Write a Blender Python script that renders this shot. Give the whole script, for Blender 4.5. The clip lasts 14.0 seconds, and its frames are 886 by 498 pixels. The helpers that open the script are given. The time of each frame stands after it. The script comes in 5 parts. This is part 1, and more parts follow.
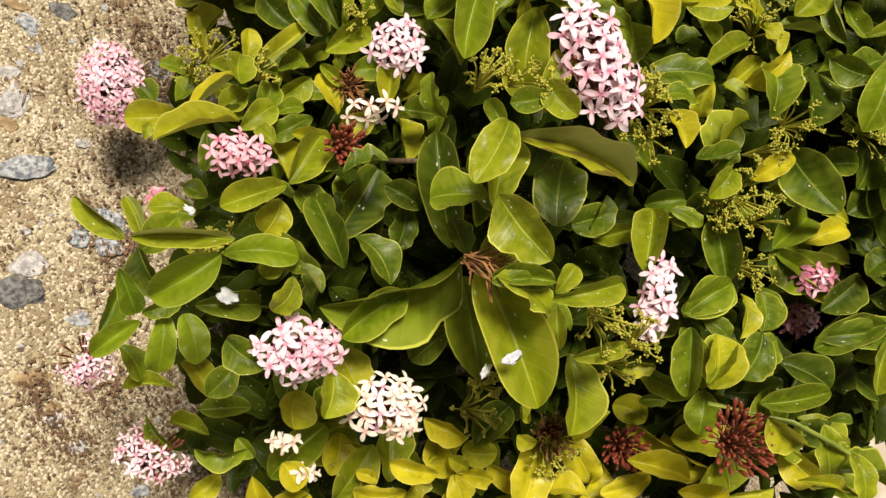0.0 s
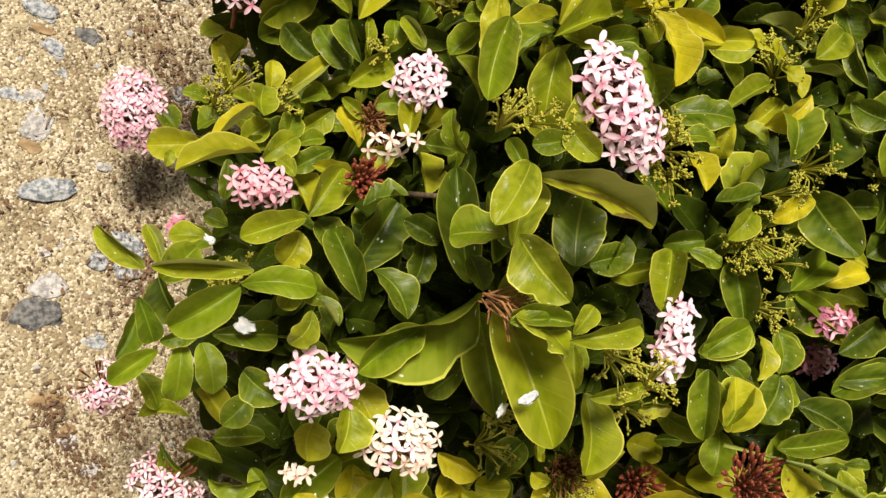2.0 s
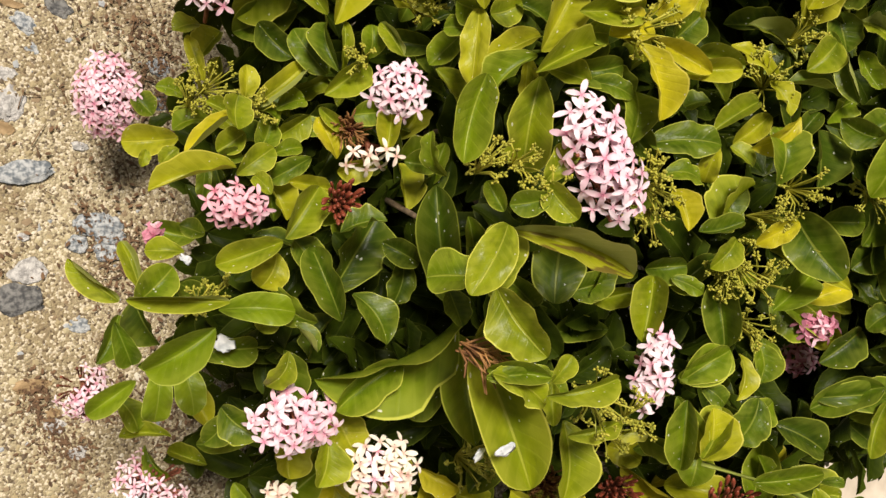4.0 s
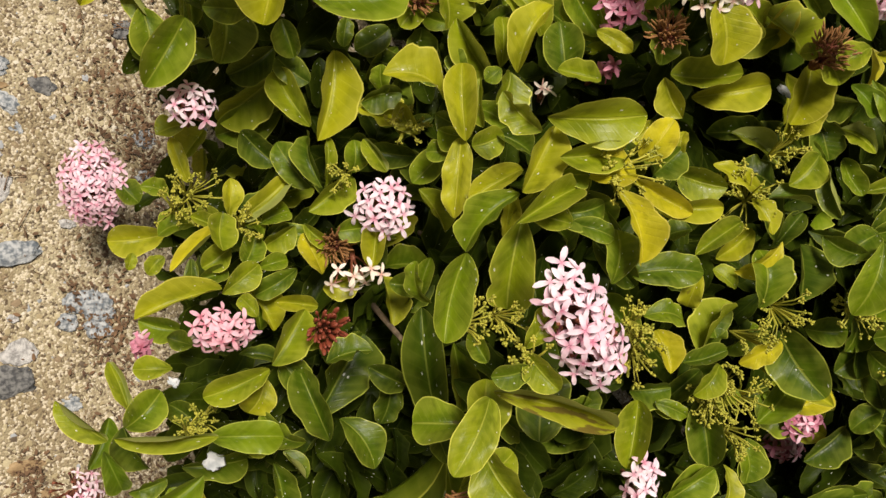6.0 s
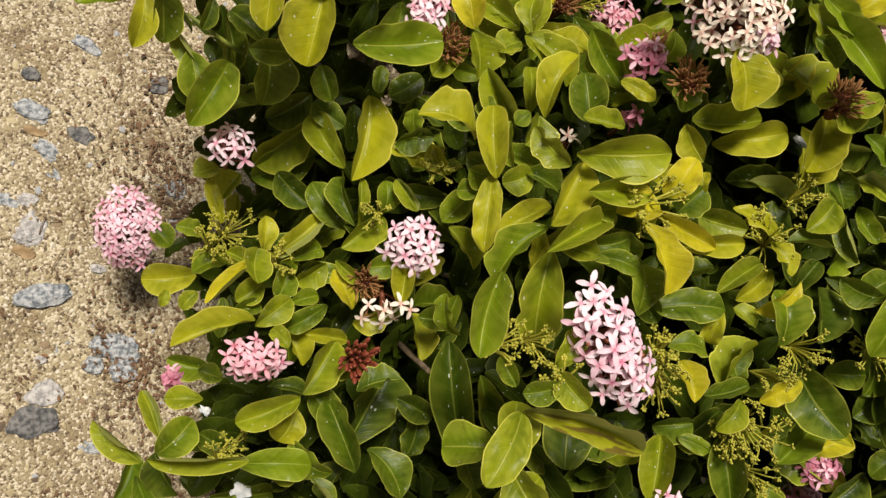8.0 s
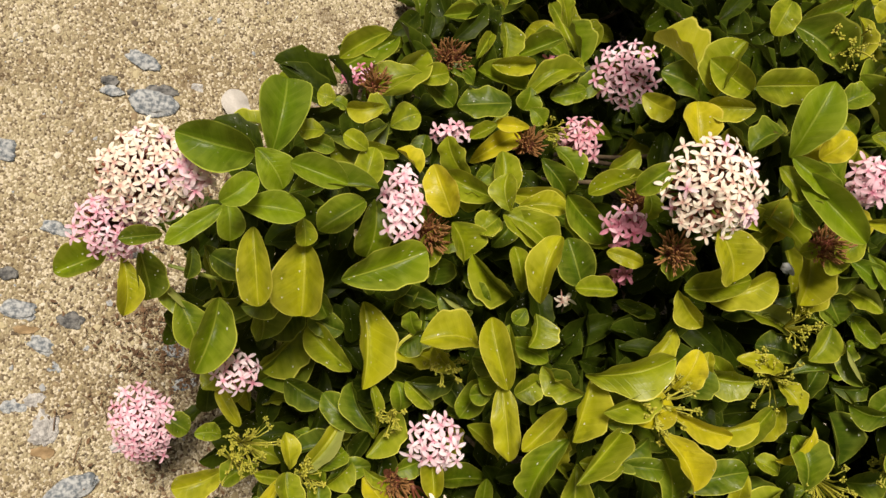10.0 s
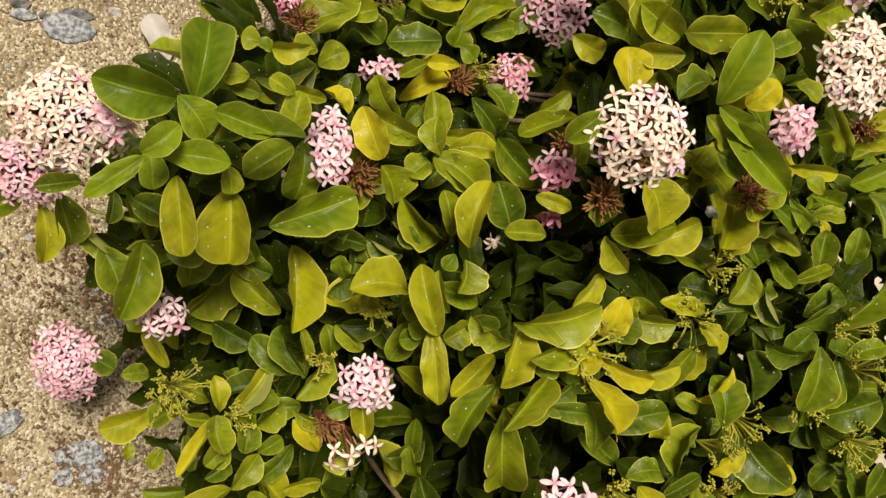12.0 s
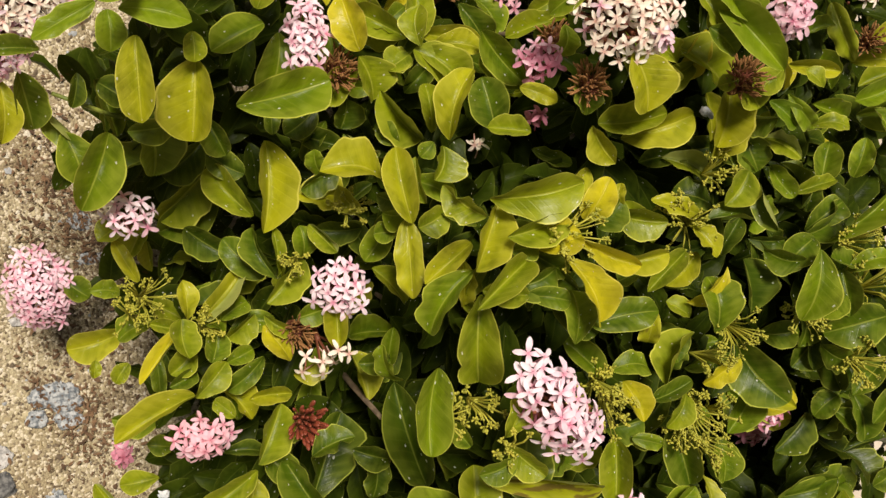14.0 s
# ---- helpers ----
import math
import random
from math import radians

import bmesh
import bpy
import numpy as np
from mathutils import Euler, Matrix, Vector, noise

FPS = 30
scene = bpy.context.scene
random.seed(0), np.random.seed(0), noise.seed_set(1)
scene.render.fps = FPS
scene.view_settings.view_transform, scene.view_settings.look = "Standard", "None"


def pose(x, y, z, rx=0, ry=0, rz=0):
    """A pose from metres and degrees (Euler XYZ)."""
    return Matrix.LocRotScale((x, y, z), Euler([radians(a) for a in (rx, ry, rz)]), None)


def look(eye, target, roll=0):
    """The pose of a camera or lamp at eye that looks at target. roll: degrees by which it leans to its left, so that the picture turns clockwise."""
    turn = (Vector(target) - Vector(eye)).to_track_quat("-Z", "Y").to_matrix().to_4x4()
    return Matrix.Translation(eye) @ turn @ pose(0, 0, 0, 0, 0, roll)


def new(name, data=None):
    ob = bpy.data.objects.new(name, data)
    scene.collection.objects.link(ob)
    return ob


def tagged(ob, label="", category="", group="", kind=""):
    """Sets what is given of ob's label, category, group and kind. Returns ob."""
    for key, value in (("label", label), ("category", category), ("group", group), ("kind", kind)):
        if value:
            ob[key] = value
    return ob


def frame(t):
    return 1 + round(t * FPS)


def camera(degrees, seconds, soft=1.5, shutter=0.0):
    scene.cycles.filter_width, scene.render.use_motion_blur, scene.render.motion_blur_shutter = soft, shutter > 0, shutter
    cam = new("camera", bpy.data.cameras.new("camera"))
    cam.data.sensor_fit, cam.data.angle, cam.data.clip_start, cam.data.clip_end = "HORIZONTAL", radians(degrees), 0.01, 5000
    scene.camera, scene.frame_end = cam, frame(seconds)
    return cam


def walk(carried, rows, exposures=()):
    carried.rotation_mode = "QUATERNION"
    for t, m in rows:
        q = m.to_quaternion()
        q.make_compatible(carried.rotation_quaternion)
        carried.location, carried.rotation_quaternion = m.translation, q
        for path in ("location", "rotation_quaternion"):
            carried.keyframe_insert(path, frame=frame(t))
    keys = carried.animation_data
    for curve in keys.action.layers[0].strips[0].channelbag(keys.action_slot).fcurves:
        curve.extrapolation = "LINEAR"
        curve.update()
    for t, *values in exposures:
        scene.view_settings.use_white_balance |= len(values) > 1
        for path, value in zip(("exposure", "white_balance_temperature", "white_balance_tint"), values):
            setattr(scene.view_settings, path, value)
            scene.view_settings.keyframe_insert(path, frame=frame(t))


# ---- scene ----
cam = camera(49.5, 14.0, soft=1.45)
PATH = [
    (0, (0.019, 0.064, 1.28), (-0.301, 0.969, -0.474), 69.4),
    (0.5, (0.02, 0.06, 1.279), (-0.302, 0.985, -0.465), 69.9),
    (1, (0.017, 0.064, 1.281), (-0.328, 0.973, -0.466), 68.8),
    (1.5, (0.011, 0.063, 1.279), (-0.342, 0.938, -0.485), 68.0),
    (2, (0.008, 0.059, 1.282), (-0.358, 0.938, -0.477), 67.9),
    (2.5, (-0.007, 0.059, 1.286), (-0.393, 0.939, -0.468), 68.0),
    (2.7, (-0.017, 0.062, 1.28), (-0.391, 0.945, -0.475), 68.7),
    (4.8, (-0.144, 0.079, 1.298), (-0.216, 0.986, -0.483), 82.7),
    (5, (-0.156, 0.083, 1.299), (-0.228, 0.996, -0.479), 82.6),
    (5.5, (-0.191, 0.086, 1.301), (-0.283, 0.99, -0.481), 82.4),
    (6, (-0.221, 0.079, 1.308), (-0.324, 0.985, -0.473), 81.1),
    (6.5, (-0.232, 0.065, 1.318), (-0.359, 0.979, -0.457), 79.3),
    (7, (-0.205, 0.065, 1.323), (-0.41, 0.98, -0.444), 76.7),
    (7.5, (-0.166, 0.061, 1.319), (-0.44, 0.954, -0.449), 75.2),
    (8, (-0.178, 0.049, 1.32), (-0.455, 0.942, -0.448), 72.7),
    (8.5, (-0.262, 0.035, 1.336), (-0.463, 0.924, -0.444), 71.4),
    (9, (-0.34, 0.027, 1.346), (-0.496, 0.927, -0.434), 70.1),
    (9.2, (-0.363, 0.03, 1.348), (-0.505, 0.943, -0.426), 69.3),
    (11.3, (-0.463, 0.042, 1.367), (-0.428, 1.06, -0.354), 79.4),
    (11.5, (-0.464, 0.042, 1.365), (-0.396, 1.08, -0.343), 81.1),
    (12, (-0.456, 0.047, 1.358), (-0.359, 1.061, -0.364), 81.5),
    (12.5, (-0.434, 0.051, 1.349), (-0.356, 1.073, -0.369), 79.6),
    (13, (-0.416, 0.059, 1.337), (-0.359, 1.076, -0.383), 78.8),
    (13.5, (-0.377, 0.066, 1.334), (-0.324, 1.073, -0.394), 79.1),
    (14, (-0.327, 0.072, 1.325), (-0.307, 1.072, -0.407), 78.4),
]
walk(cam, [(t, look(eye, target, roll)) for t, eye, target, roll in PATH], [(0.0, 0.18, 6900, 14), (1.5, 0.24, 6900, 14), (2.7, 0.26, 6850, 14), (5.0, -0.04, 6750, 14), (8.0, -0.06, 6700, 14), (9.2, -0.01, 6850, 14), (11.3, -0.11, 7100, 14), (12.5, -0.10, 7050, 14), (14.0, -0.05, 6900, 14)])

# ---- light ----
world = bpy.data.worlds.new("overcast_sky")
scene.world = world
world.use_nodes = True
wn = world.node_tree.nodes
wl = world.node_tree.links
sky = wn.new("ShaderNodeTexSky")
sky.sky_type = "NISHITA"
sky.sun_disc = False
SUN_UP, SUN_ROUND = 68.0, 228.0
sky.sun_elevation, sky.sun_rotation = radians(SUN_UP), radians(SUN_ROUND)
sky.air_density, sky.dust_density, sky.ozone_density = 1.0, 5.0, 0.3
wn["Background"].inputs["Strength"].default_value = 0.032
haze = wn.new("ShaderNodeHueSaturation")
haze.inputs["Saturation"].default_value = 0.22
wl.new(sky.outputs["Color"], haze.inputs["Color"])
wl.new(haze.outputs["Color"], wn["Background"].inputs["Color"])
sun = new("sun", bpy.data.lights.new("sun", "SUN"))
sun.data.energy, sun.data.angle, sun.data.color = 5.6, radians(15), (1.0, 0.955, 0.87)
az, el = radians(SUN_ROUND), radians(SUN_UP)
sun_way = Vector((math.sin(az) * math.cos(el), math.cos(az) * math.cos(el), math.sin(el)))
sun.matrix_world = look(sun_way * 20, (0, 0, 0))


# ---- materials ----
def fresh(name):
    m = bpy.data.materials.new(name)
    m.use_nodes = True
    m.node_tree.nodes["Principled BSDF"].inputs["Specular IOR Level"].default_value = 0.4
    return m, m.node_tree.nodes, m.node_tree.links, m.node_tree.nodes["Principled BSDF"]


def math_node(n, l, op, a, b=None, clamp=False):
    x = n.new("ShaderNodeMath")
    x.operation, x.use_clamp = op, clamp
    for k, v in enumerate((a, b)):
        if v is None:
            continue
        if isinstance(v, (int, float)):
            x.inputs[k].default_value = v
        else:
            l.new(v, x.inputs[k])
    return x.outputs[0]


def mix(n, l, fac, a, b):
    x = n.new("ShaderNodeMix")
    x.data_type = "RGBA"
    for slot, v in ((0, fac), (6, a), (7, b)):
        if isinstance(v, (int, float)):
            x.inputs[slot].default_value = v
        elif isinstance(v, tuple):
            x.inputs[slot].default_value = (*v, 1)
        else:
            l.new(v, x.inputs[slot])
    return x.outputs[2]


def step(n, l, value, low, high):
    x = n.new("ShaderNodeMapRange")
    x.interpolation_type = "SMOOTHSTEP"
    l.new(value, x.inputs["Value"])
    x.inputs["From Min"].default_value, x.inputs["From Max"].default_value = low, high
    return x.outputs["Result"]


def noise_tex(n, l, vector, scale, detail=3.0):
    x = n.new("ShaderNodeTexNoise")
    x.inputs["Scale"].default_value, x.inputs["Detail"].default_value = scale, detail
    if vector is not None:
        l.new(vector, x.inputs["Vector"])
    return x.outputs["Fac"]


def leaf_material(name, deep, light, rim, island=False, marks=1.0, gloss=0.17, wear_from=0.70, wear_scale=1.7):
    """A glossy leaf: pale midrib and side veins, a bright rim, blotches and dust specks."""
    m, n, l, p = fresh(name)
    p.inputs["Specular IOR Level"].default_value = gloss
    uv = n.new("ShaderNodeUVMap").outputs["UV"]
    sep = n.new("ShaderNodeSeparateXYZ")
    l.new(uv, sep.inputs[0])
    if island:
        rnd = n.new("ShaderNodeNewGeometry").outputs["Random Per Island"]
    else:
        rnd = n.new("ShaderNodeObjectInfo").outputs["Random"]
    across = math_node(n, l, "ABSOLUTE", math_node(n, l, "SUBTRACT", sep.outputs["X"], 0.5))
    along = sep.outputs["Y"]
    place = n.new("ShaderNodeVectorMath")
    place.operation = "ADD"
    l.new(uv, place.inputs[0])
    off = n.new("ShaderNodeCombineXYZ")
    l.new(math_node(n, l, "MULTIPLY", rnd, 37.0), off.inputs[0])
    l.new(math_node(n, l, "MULTIPLY", rnd, 91.0), off.inputs[1])
    l.new(off.outputs[0], place.inputs[1])
    where = place.outputs[0]
    blotch = step(n, l, noise_tex(n, l, where, 2.3, 4), 0.36, 0.66)
    hue = math_node(n, l, "ADD", math_node(n, l, "MULTIPLY", blotch, 0.50), math_node(n, l, "MULTIPLY", rnd, 0.28))
    hue = math_node(n, l, "ADD", hue, math_node(n, l, "MULTIPLY", along, 0.30), True)
    col = mix(n, l, hue, deep, light)
    # yellowing from the rim and the tip inwards, in soft bands between the veins
    band = math_node(n, l, "SINE", math_node(n, l, "ADD", math_node(n, l, "MULTIPLY", math_node(n, l, "SUBTRACT", along, math_node(n, l, "MULTIPLY", across, 0.35)), 44.0), math_node(n, l, "MULTIPLY", noise_tex(n, l, where, 3.0, 2), 6.0)))
    fade = math_node(n, l, "ADD", math_node(n, l, "MULTIPLY", across, 1.3), math_node(n, l, "MULTIPLY", noise_tex(n, l, where, 3.6, 3), 0.9))
    fade = step(n, l, math_node(n, l, "ADD", fade, math_node(n, l, "MULTIPLY", band, 0.07)), 0.55, 1.15)
    col = mix(n, l, math_node(n, l, "MULTIPLY", fade, 0.46), col, tuple(0.55 * a + 0.45 * b for a, b in zip(light, rim)))
    core = step(n, l, math_node(n, l, "ADD", math_node(n, l, "MULTIPLY", noise_tex(n, l, where, 5.0, 4), 1.0), math_node(n, l, "MULTIPLY", along, -0.25)), 0.40, 0.62)
    col = mix(n, l, math_node(n, l, "MULTIPLY", core, 0.45), col, tuple(0.6 * a for a in deep))
    veinwave = n.new("ShaderNodeMath")
    veinwave.operation = "SINE"
    l.new(math_node(n, l, "MULTIPLY", math_node(n, l, "SUBTRACT", along, math_node(n, l, "MULTIPLY", across, 0.42)), 58.0), veinwave.inputs[0])
    vein = step(n, l, veinwave.outputs[0], 0.72, 1.0)
    mid = math_node(n, l, "SUBTRACT", 1.0, step(n, l, across, 0.012, 0.034))
    vein_soft = math_node(n, l, "MULTIPLY", vein, 0.05)
    col = mix(n, l, vein_soft, col, rim)
    col = mix(n, l, math_node(n, l, "MULTIPLY", mid, 0.32), col, rim)
    # pale margin line; light caught on curled edges is painted in with it
    edge = step(n, l, across, 0.466, 0.482)
    col = mix(n, l, math_node(n, l, "MULTIPLY", edge, 0.92), col, rim)
    # brown wear, on some leaves only
    wear = step(n, l, noise_tex(n, l, where, wear_scale, 6), wear_from, wear_from + 0.06)
    col = mix(n, l, math_node(n, l, "MULTIPLY", wear, 0.55 * marks), col, (0.10, 0.055, 0.02))
    dust = n.new("ShaderNodeTexVoronoi")
    dust.inputs["Scale"].default_value = 12.0
    dust.inputs["Randomness"].default_value = 1.0
    l.new(where, dust.inputs["Vector"])
    pick = n.new("ShaderNodeSeparateColor")
    l.new(dust.outputs["Color"], pick.inputs[0])
    dot = math_node(n, l, "MULTIPLY", math_node(n, l, "LESS_THAN", dust.outputs["Distance"], math_node(n, l, "MULTIPLY", pick.outputs[1], 0.25)), math_node(n, l, "GREATER_THAN", pick.outputs[0], 0.83))
    col = mix(n, l, math_node(n, l, "MULTIPLY", dot, 0.8 * marks), col, (0.66, 0.67, 0.55))
    l.new(col, p.inputs["Base Color"])
    grain = noise_tex(n, l, where, 14.0, 3)
    rough = math_node(n, l, "ADD", math_node(n, l, "MULTIPLY", grain, 0.30), 0.20)
    l.new(rough, p.inputs["Roughness"])
    bump = n.new("ShaderNodeBump")
    bump.inputs["Strength"].default_value, bump.inputs["Distance"].default_value = 0.5, 0.0012
    height = math_node(n, l, "SUBTRACT", math_node(n, l, "MULTIPLY", grain, 0.5), math_node(n, l, "ADD", math_node(n, l, "MULTIPLY", vein, 0.14), math_node(n, l, "MULTIPLY", mid, 0.8)))
    l.new(height, bump.inputs["Height"])
    l.new(bump.outputs[0], p.inputs["Normal"])
    thin = n.new("ShaderNodeBsdfTranslucent")
    l.new(mix(n, l, 0.5, col, rim), thin.inputs["Color"])
    both = n.new("ShaderNodeMixShader")
    both.inputs[0].default_value = 0.28
    l.new(p.outputs[0], both.inputs[1])
    l.new(thin.outputs[0], both.inputs[2])
    l.new(both.outputs[0], n["Material Output"].inputs["Surface"])
    return m


TONES = [
    leaf_material("leaf_deep", (0.015, 0.032, 0.003), (0.050, 0.085, 0.004), (0.337, 0.370, 0.051)),
    leaf_material("leaf_dark", (0.025, 0.054, 0.003), (0.090, 0.141, 0.005), (0.421, 0.446, 0.068)),
    leaf_material("leaf_green", (0.047, 0.087, 0.004), (0.152, 0.217, 0.005), (0.497, 0.513, 0.077)),
    leaf_material("leaf_bright", (0.086, 0.125, 0.005), (0.244, 0.286, 0.007), (0.563, 0.551, 0.086)),
    leaf_material("leaf_lime", (0.152, 0.178, 0.006), (0.390, 0.384, 0.011), (0.618, 0.570, 0.094)),
    leaf_material("leaf_yellow", (0.259, 0.251, 0.007), (0.581, 0.503, 0.015), (0.675, 0.589, 0.103)),
    leaf_material("leaf_scorched", (0.12, 0.15, 0.006), (0.34, 0.35, 0.010), (0.60, 0.56, 0.09), marks=1.5, wear_from=0.50, wear_scale=3.5),
    leaf_material("leaf_fresh_dark", (0.047, 0.091, 0.003), (0.105, 0.173, 0.005), (0.36, 0.42, 0.06), marks=0.1),
    leaf_material("leaf_fresh", (0.088, 0.144, 0.004), (0.187, 0.259, 0.007), (0.43, 0.48, 0.08), marks=0.1),
]
BACK = leaf_material("leaf_back", (0.24, 0.28, 0.05), (0.40, 0.44, 0.12), (0.50, 0.50, 0.15), marks=0.3, gloss=0.12)
# near-black copy of the leaf: the crowns' inner shade is put into its colour
CROWN_SHADE = leaf_material("leaf_crown_shade", (0.009, 0.018, 0.002), (0.034, 0.054, 0.003), (0.09, 0.11, 0.015), island=True, gloss=0.05)


def plain(name, a, b, scale, rough=0.6, bump=0.0, island=False, relief=0.002, detail=5.0):
    """A surface of two mottled colours with fine relief."""
    m, n, l, p = fresh(name)
    co = n.new("ShaderNodeTexCoord").outputs["Object"]
    f = step(n, l, noise_tex(n, l, co, scale, detail), 0.34, 0.66)
    if island:
        rnd = n.new("ShaderNodeNewGeometry").outputs["Random Per Island"]
        f = math_node(n, l, "ADD", math_node(n, l, "MULTIPLY", f, 0.35), math_node(n, l, "MULTIPLY", rnd, 0.65))
    l.new(mix(n, l, f, a, b), p.inputs["Base Color"])
    p.inputs["Roughness"].default_value = rough
    if bump:
        x = n.new("ShaderNodeBump")
        x.inputs["Strength"].default_value, x.inputs["Distance"].default_value = bump, relief
        l.new(noise_tex(n, l, co, scale * 4, 6), x.inputs["Height"])
        l.new(x.outputs[0], p.inputs["Normal"])
    return m


def petal_material(name, inner, outer):
    m, n, l, p = fresh(name)
    uv = n.new("ShaderNodeUVMap").outputs["UV"]
    sep = n.new("ShaderNodeSeparateXYZ")
    l.new(uv, sep.inputs[0])
    rnd = n.new("ShaderNodeObjectInfo").outputs["Random"]
    f = math_node(n, l, "ADD", math_node(n, l, "MULTIPLY", step(n, l, sep.outputs["Y"], 0.0, 0.5), 0.72), math_node(n, l, "MULTIPLY", rnd, 0.35), True)
    l.new(mix(n, l, f, inner, outer), p.inputs["Base Color"])
    p.inputs["Roughness"].default_value = 0.55
    thin = n.new("ShaderNodeBsdfTranslucent")
    thin.inputs["Color"].default_value = (*outer, 1)
    both = n.new("ShaderNodeMixShader")
    both.inputs[0].default_value = 0.28
    l.new(p.outputs[0], both.inputs[1])
    l.new(thin.outputs[0], both.inputs[2])
    l.new(both.outputs[0], n["Material Output"].inputs["Surface"])
    return m


PETALS = {
    "pink": petal_material("petal_pink", (0.60, 0.15, 0.25), (0.88, 0.62, 0.69)),
    "pale": petal_material("petal_pale_pink", (0.68, 0.22, 0.33), (0.92, 0.77, 0.81)),
    "cream": petal_material("petal_cream", (0.72, 0.36, 0.29), (0.94, 0.87, 0.73)),
    "rose": petal_material("petal_rose_pink", (0.52, 0.10, 0.16), (0.86, 0.52, 0.58)),
    "deep": petal_material("petal_deep_pink", (0.42, 0.07, 0.13), (0.66, 0.27, 0.36)),
}
BUD_GREEN = plain("bud_green", (0.21, 0.225, 0.020), (0.46, 0.41, 0.050), 90, 0.55, island=True)
BUD_RED = plain("bud_red", (0.10, 0.021, 0.012), (0.29, 0.066, 0.032), 60, 0.42)
BUD_BROWN = plain("bud_brown", (0.13, 0.052, 0.018), (0.37, 0.185, 0.060), 60, 0.7)
STALK = plain("flower_stalk", (0.10, 0.024, 0.014), (0.26, 0.085, 0.040), 60, 0.6, island=True)
STEM = plain("green_stem", (0.12, 0.16, 0.02), (0.22, 0.25, 0.035), 40, 0.55, 0.4)
BARK = plain("bark", (0.075, 0.052, 0.03), (0.17, 0.12, 0.07), 60, 0.85, 0.8)
ROCKS = [
    plain("stone_blue_grey", (0.12, 0.14, 0.155), (0.46, 0.47, 0.46), 190, 0.8, 1.0, detail=9.0),
    plain("stone_dark", (0.055, 0.055, 0.055), (0.20, 0.195, 0.18), 160, 0.8, 1.0, detail=9.0),
    plain("stone_white", (0.24, 0.23, 0.215), (0.52, 0.50, 0.465), 150, 0.8, 1.0, detail=9.0),
    plain("stone_tan", (0.20, 0.13, 0.06), (0.36, 0.25, 0.13), 60, 0.85, 0.8),
]
LITTER = plain("leaf_litter", (0.055, 0.030, 0.016), (0.19, 0.108, 0.054), 50, 0.9, island=True)
DROPPING = plain("bird_dropping", (0.42, 0.45, 0.46), (0.74, 0.75, 0.74), 90, 0.7)
DRY = plain("dry_leaf_pale", (0.40, 0.37, 0.33), (0.58, 0.55, 0.50), 60, 0.7, 0.4)
CONCRETE = plain("pale_concrete", (0.40, 0.34, 0.26), (0.54, 0.47, 0.37), 14, 0.9, 0.5, detail=9.0)


def sand_material():
    """Coarse tan sand: grains of several colours, damp brown patches and pale drifts."""
    m, n, l, p = fresh("sand")
    co = n.new("ShaderNodeTexCoord").outputs["Object"]
    broad = step(n, l, noise_tex(n, l, co, 9.0, 5), 0.35, 0.65)
    col = mix(n, l, broad, (0.278, 0.222, 0.124), (0.430, 0.368, 0.228))
    fine = step(n, l, noise_tex(n, l, co, 260.0, 4), 0.35, 0.7)
    col = mix(n, l, math_node(n, l, "MULTIPLY", fine, 0.6), col, (0.18, 0.125, 0.07))
    grains = n.new("ShaderNodeTexVoronoi")
    grains.inputs["Scale"].default_value = 330.0
    l.new(co, grains.inputs["Vector"])
    pick = n.new("ShaderNodeSeparateColor")
    l.new(grains.outputs["Color"], pick.inputs[0])
    col = mix(n, l, math_node(n, l, "MULTIPLY", math_node(n, l, "GREATER_THAN", pick.outputs[0], 0.72), 0.70), col, (0.64, 0.56, 0.41))
    col = mix(n, l, math_node(n, l, "MULTIPLY", math_node(n, l, "LESS_THAN", pick.outputs[1], 0.17), 0.80), col, (0.085, 0.055, 0.03))
    stain = step(n, l, noise_tex(n, l, co, 16.0, 7), 0.58, 0.72)
    col = mix(n, l, math_node(n, l, "MULTIPLY", stain, 0.5), col, (0.12, 0.075, 0.038))
    l.new(col, p.inputs["Base Color"])
    p.inputs["Roughness"].default_value = 0.92
    bump = n.new("ShaderNodeBump")
    bump.inputs["Strength"].default_value, bump.inputs["Distance"].default_value = 0.9, 0.003
    h = math_node(n, l, "ADD", math_node(n, l, "MULTIPLY", grains.outputs["Distance"], -0.8), noise_tex(n, l, co, 180.0, 6))
    l.new(h, bump.inputs["Height"])
    l.new(bump.outputs[0], p.inputs["Normal"])
    return m


def gravel_material():
    m, n, l, p = fresh("gravel")
    rnd = n.new("ShaderNodeNewGeometry").outputs["Random Per Island"]
    ramp = n.new("ShaderNodeValToRGB")
    ramp.color_ramp.interpolation = "CONSTANT"
    stops = ((0.0, (0.305, 0.245, 0.135)), (0.34, (0.405, 0.342, 0.205)), (0.60, (0.23, 0.165, 0.095)), (0.74, (0.56, 0.51, 0.40)), (0.84, (0.11, 0.08, 0.05)), (0.94, (0.30, 0.31, 0.31)))
    for k, (at, c) in enumerate(stops):
        e = ramp.color_ramp.elements[k] if k < 2 else ramp.color_ramp.elements.new(at)
        e.position, e.color = at, (*c, 1)
    l.new(rnd, ramp.inputs[0])
    l.new(ramp.outputs[0], p.inputs["Base Color"])
    p.inputs["Roughness"].default_value = 0.85
    return m


SAND = sand_material()
GRAVEL = gravel_material()


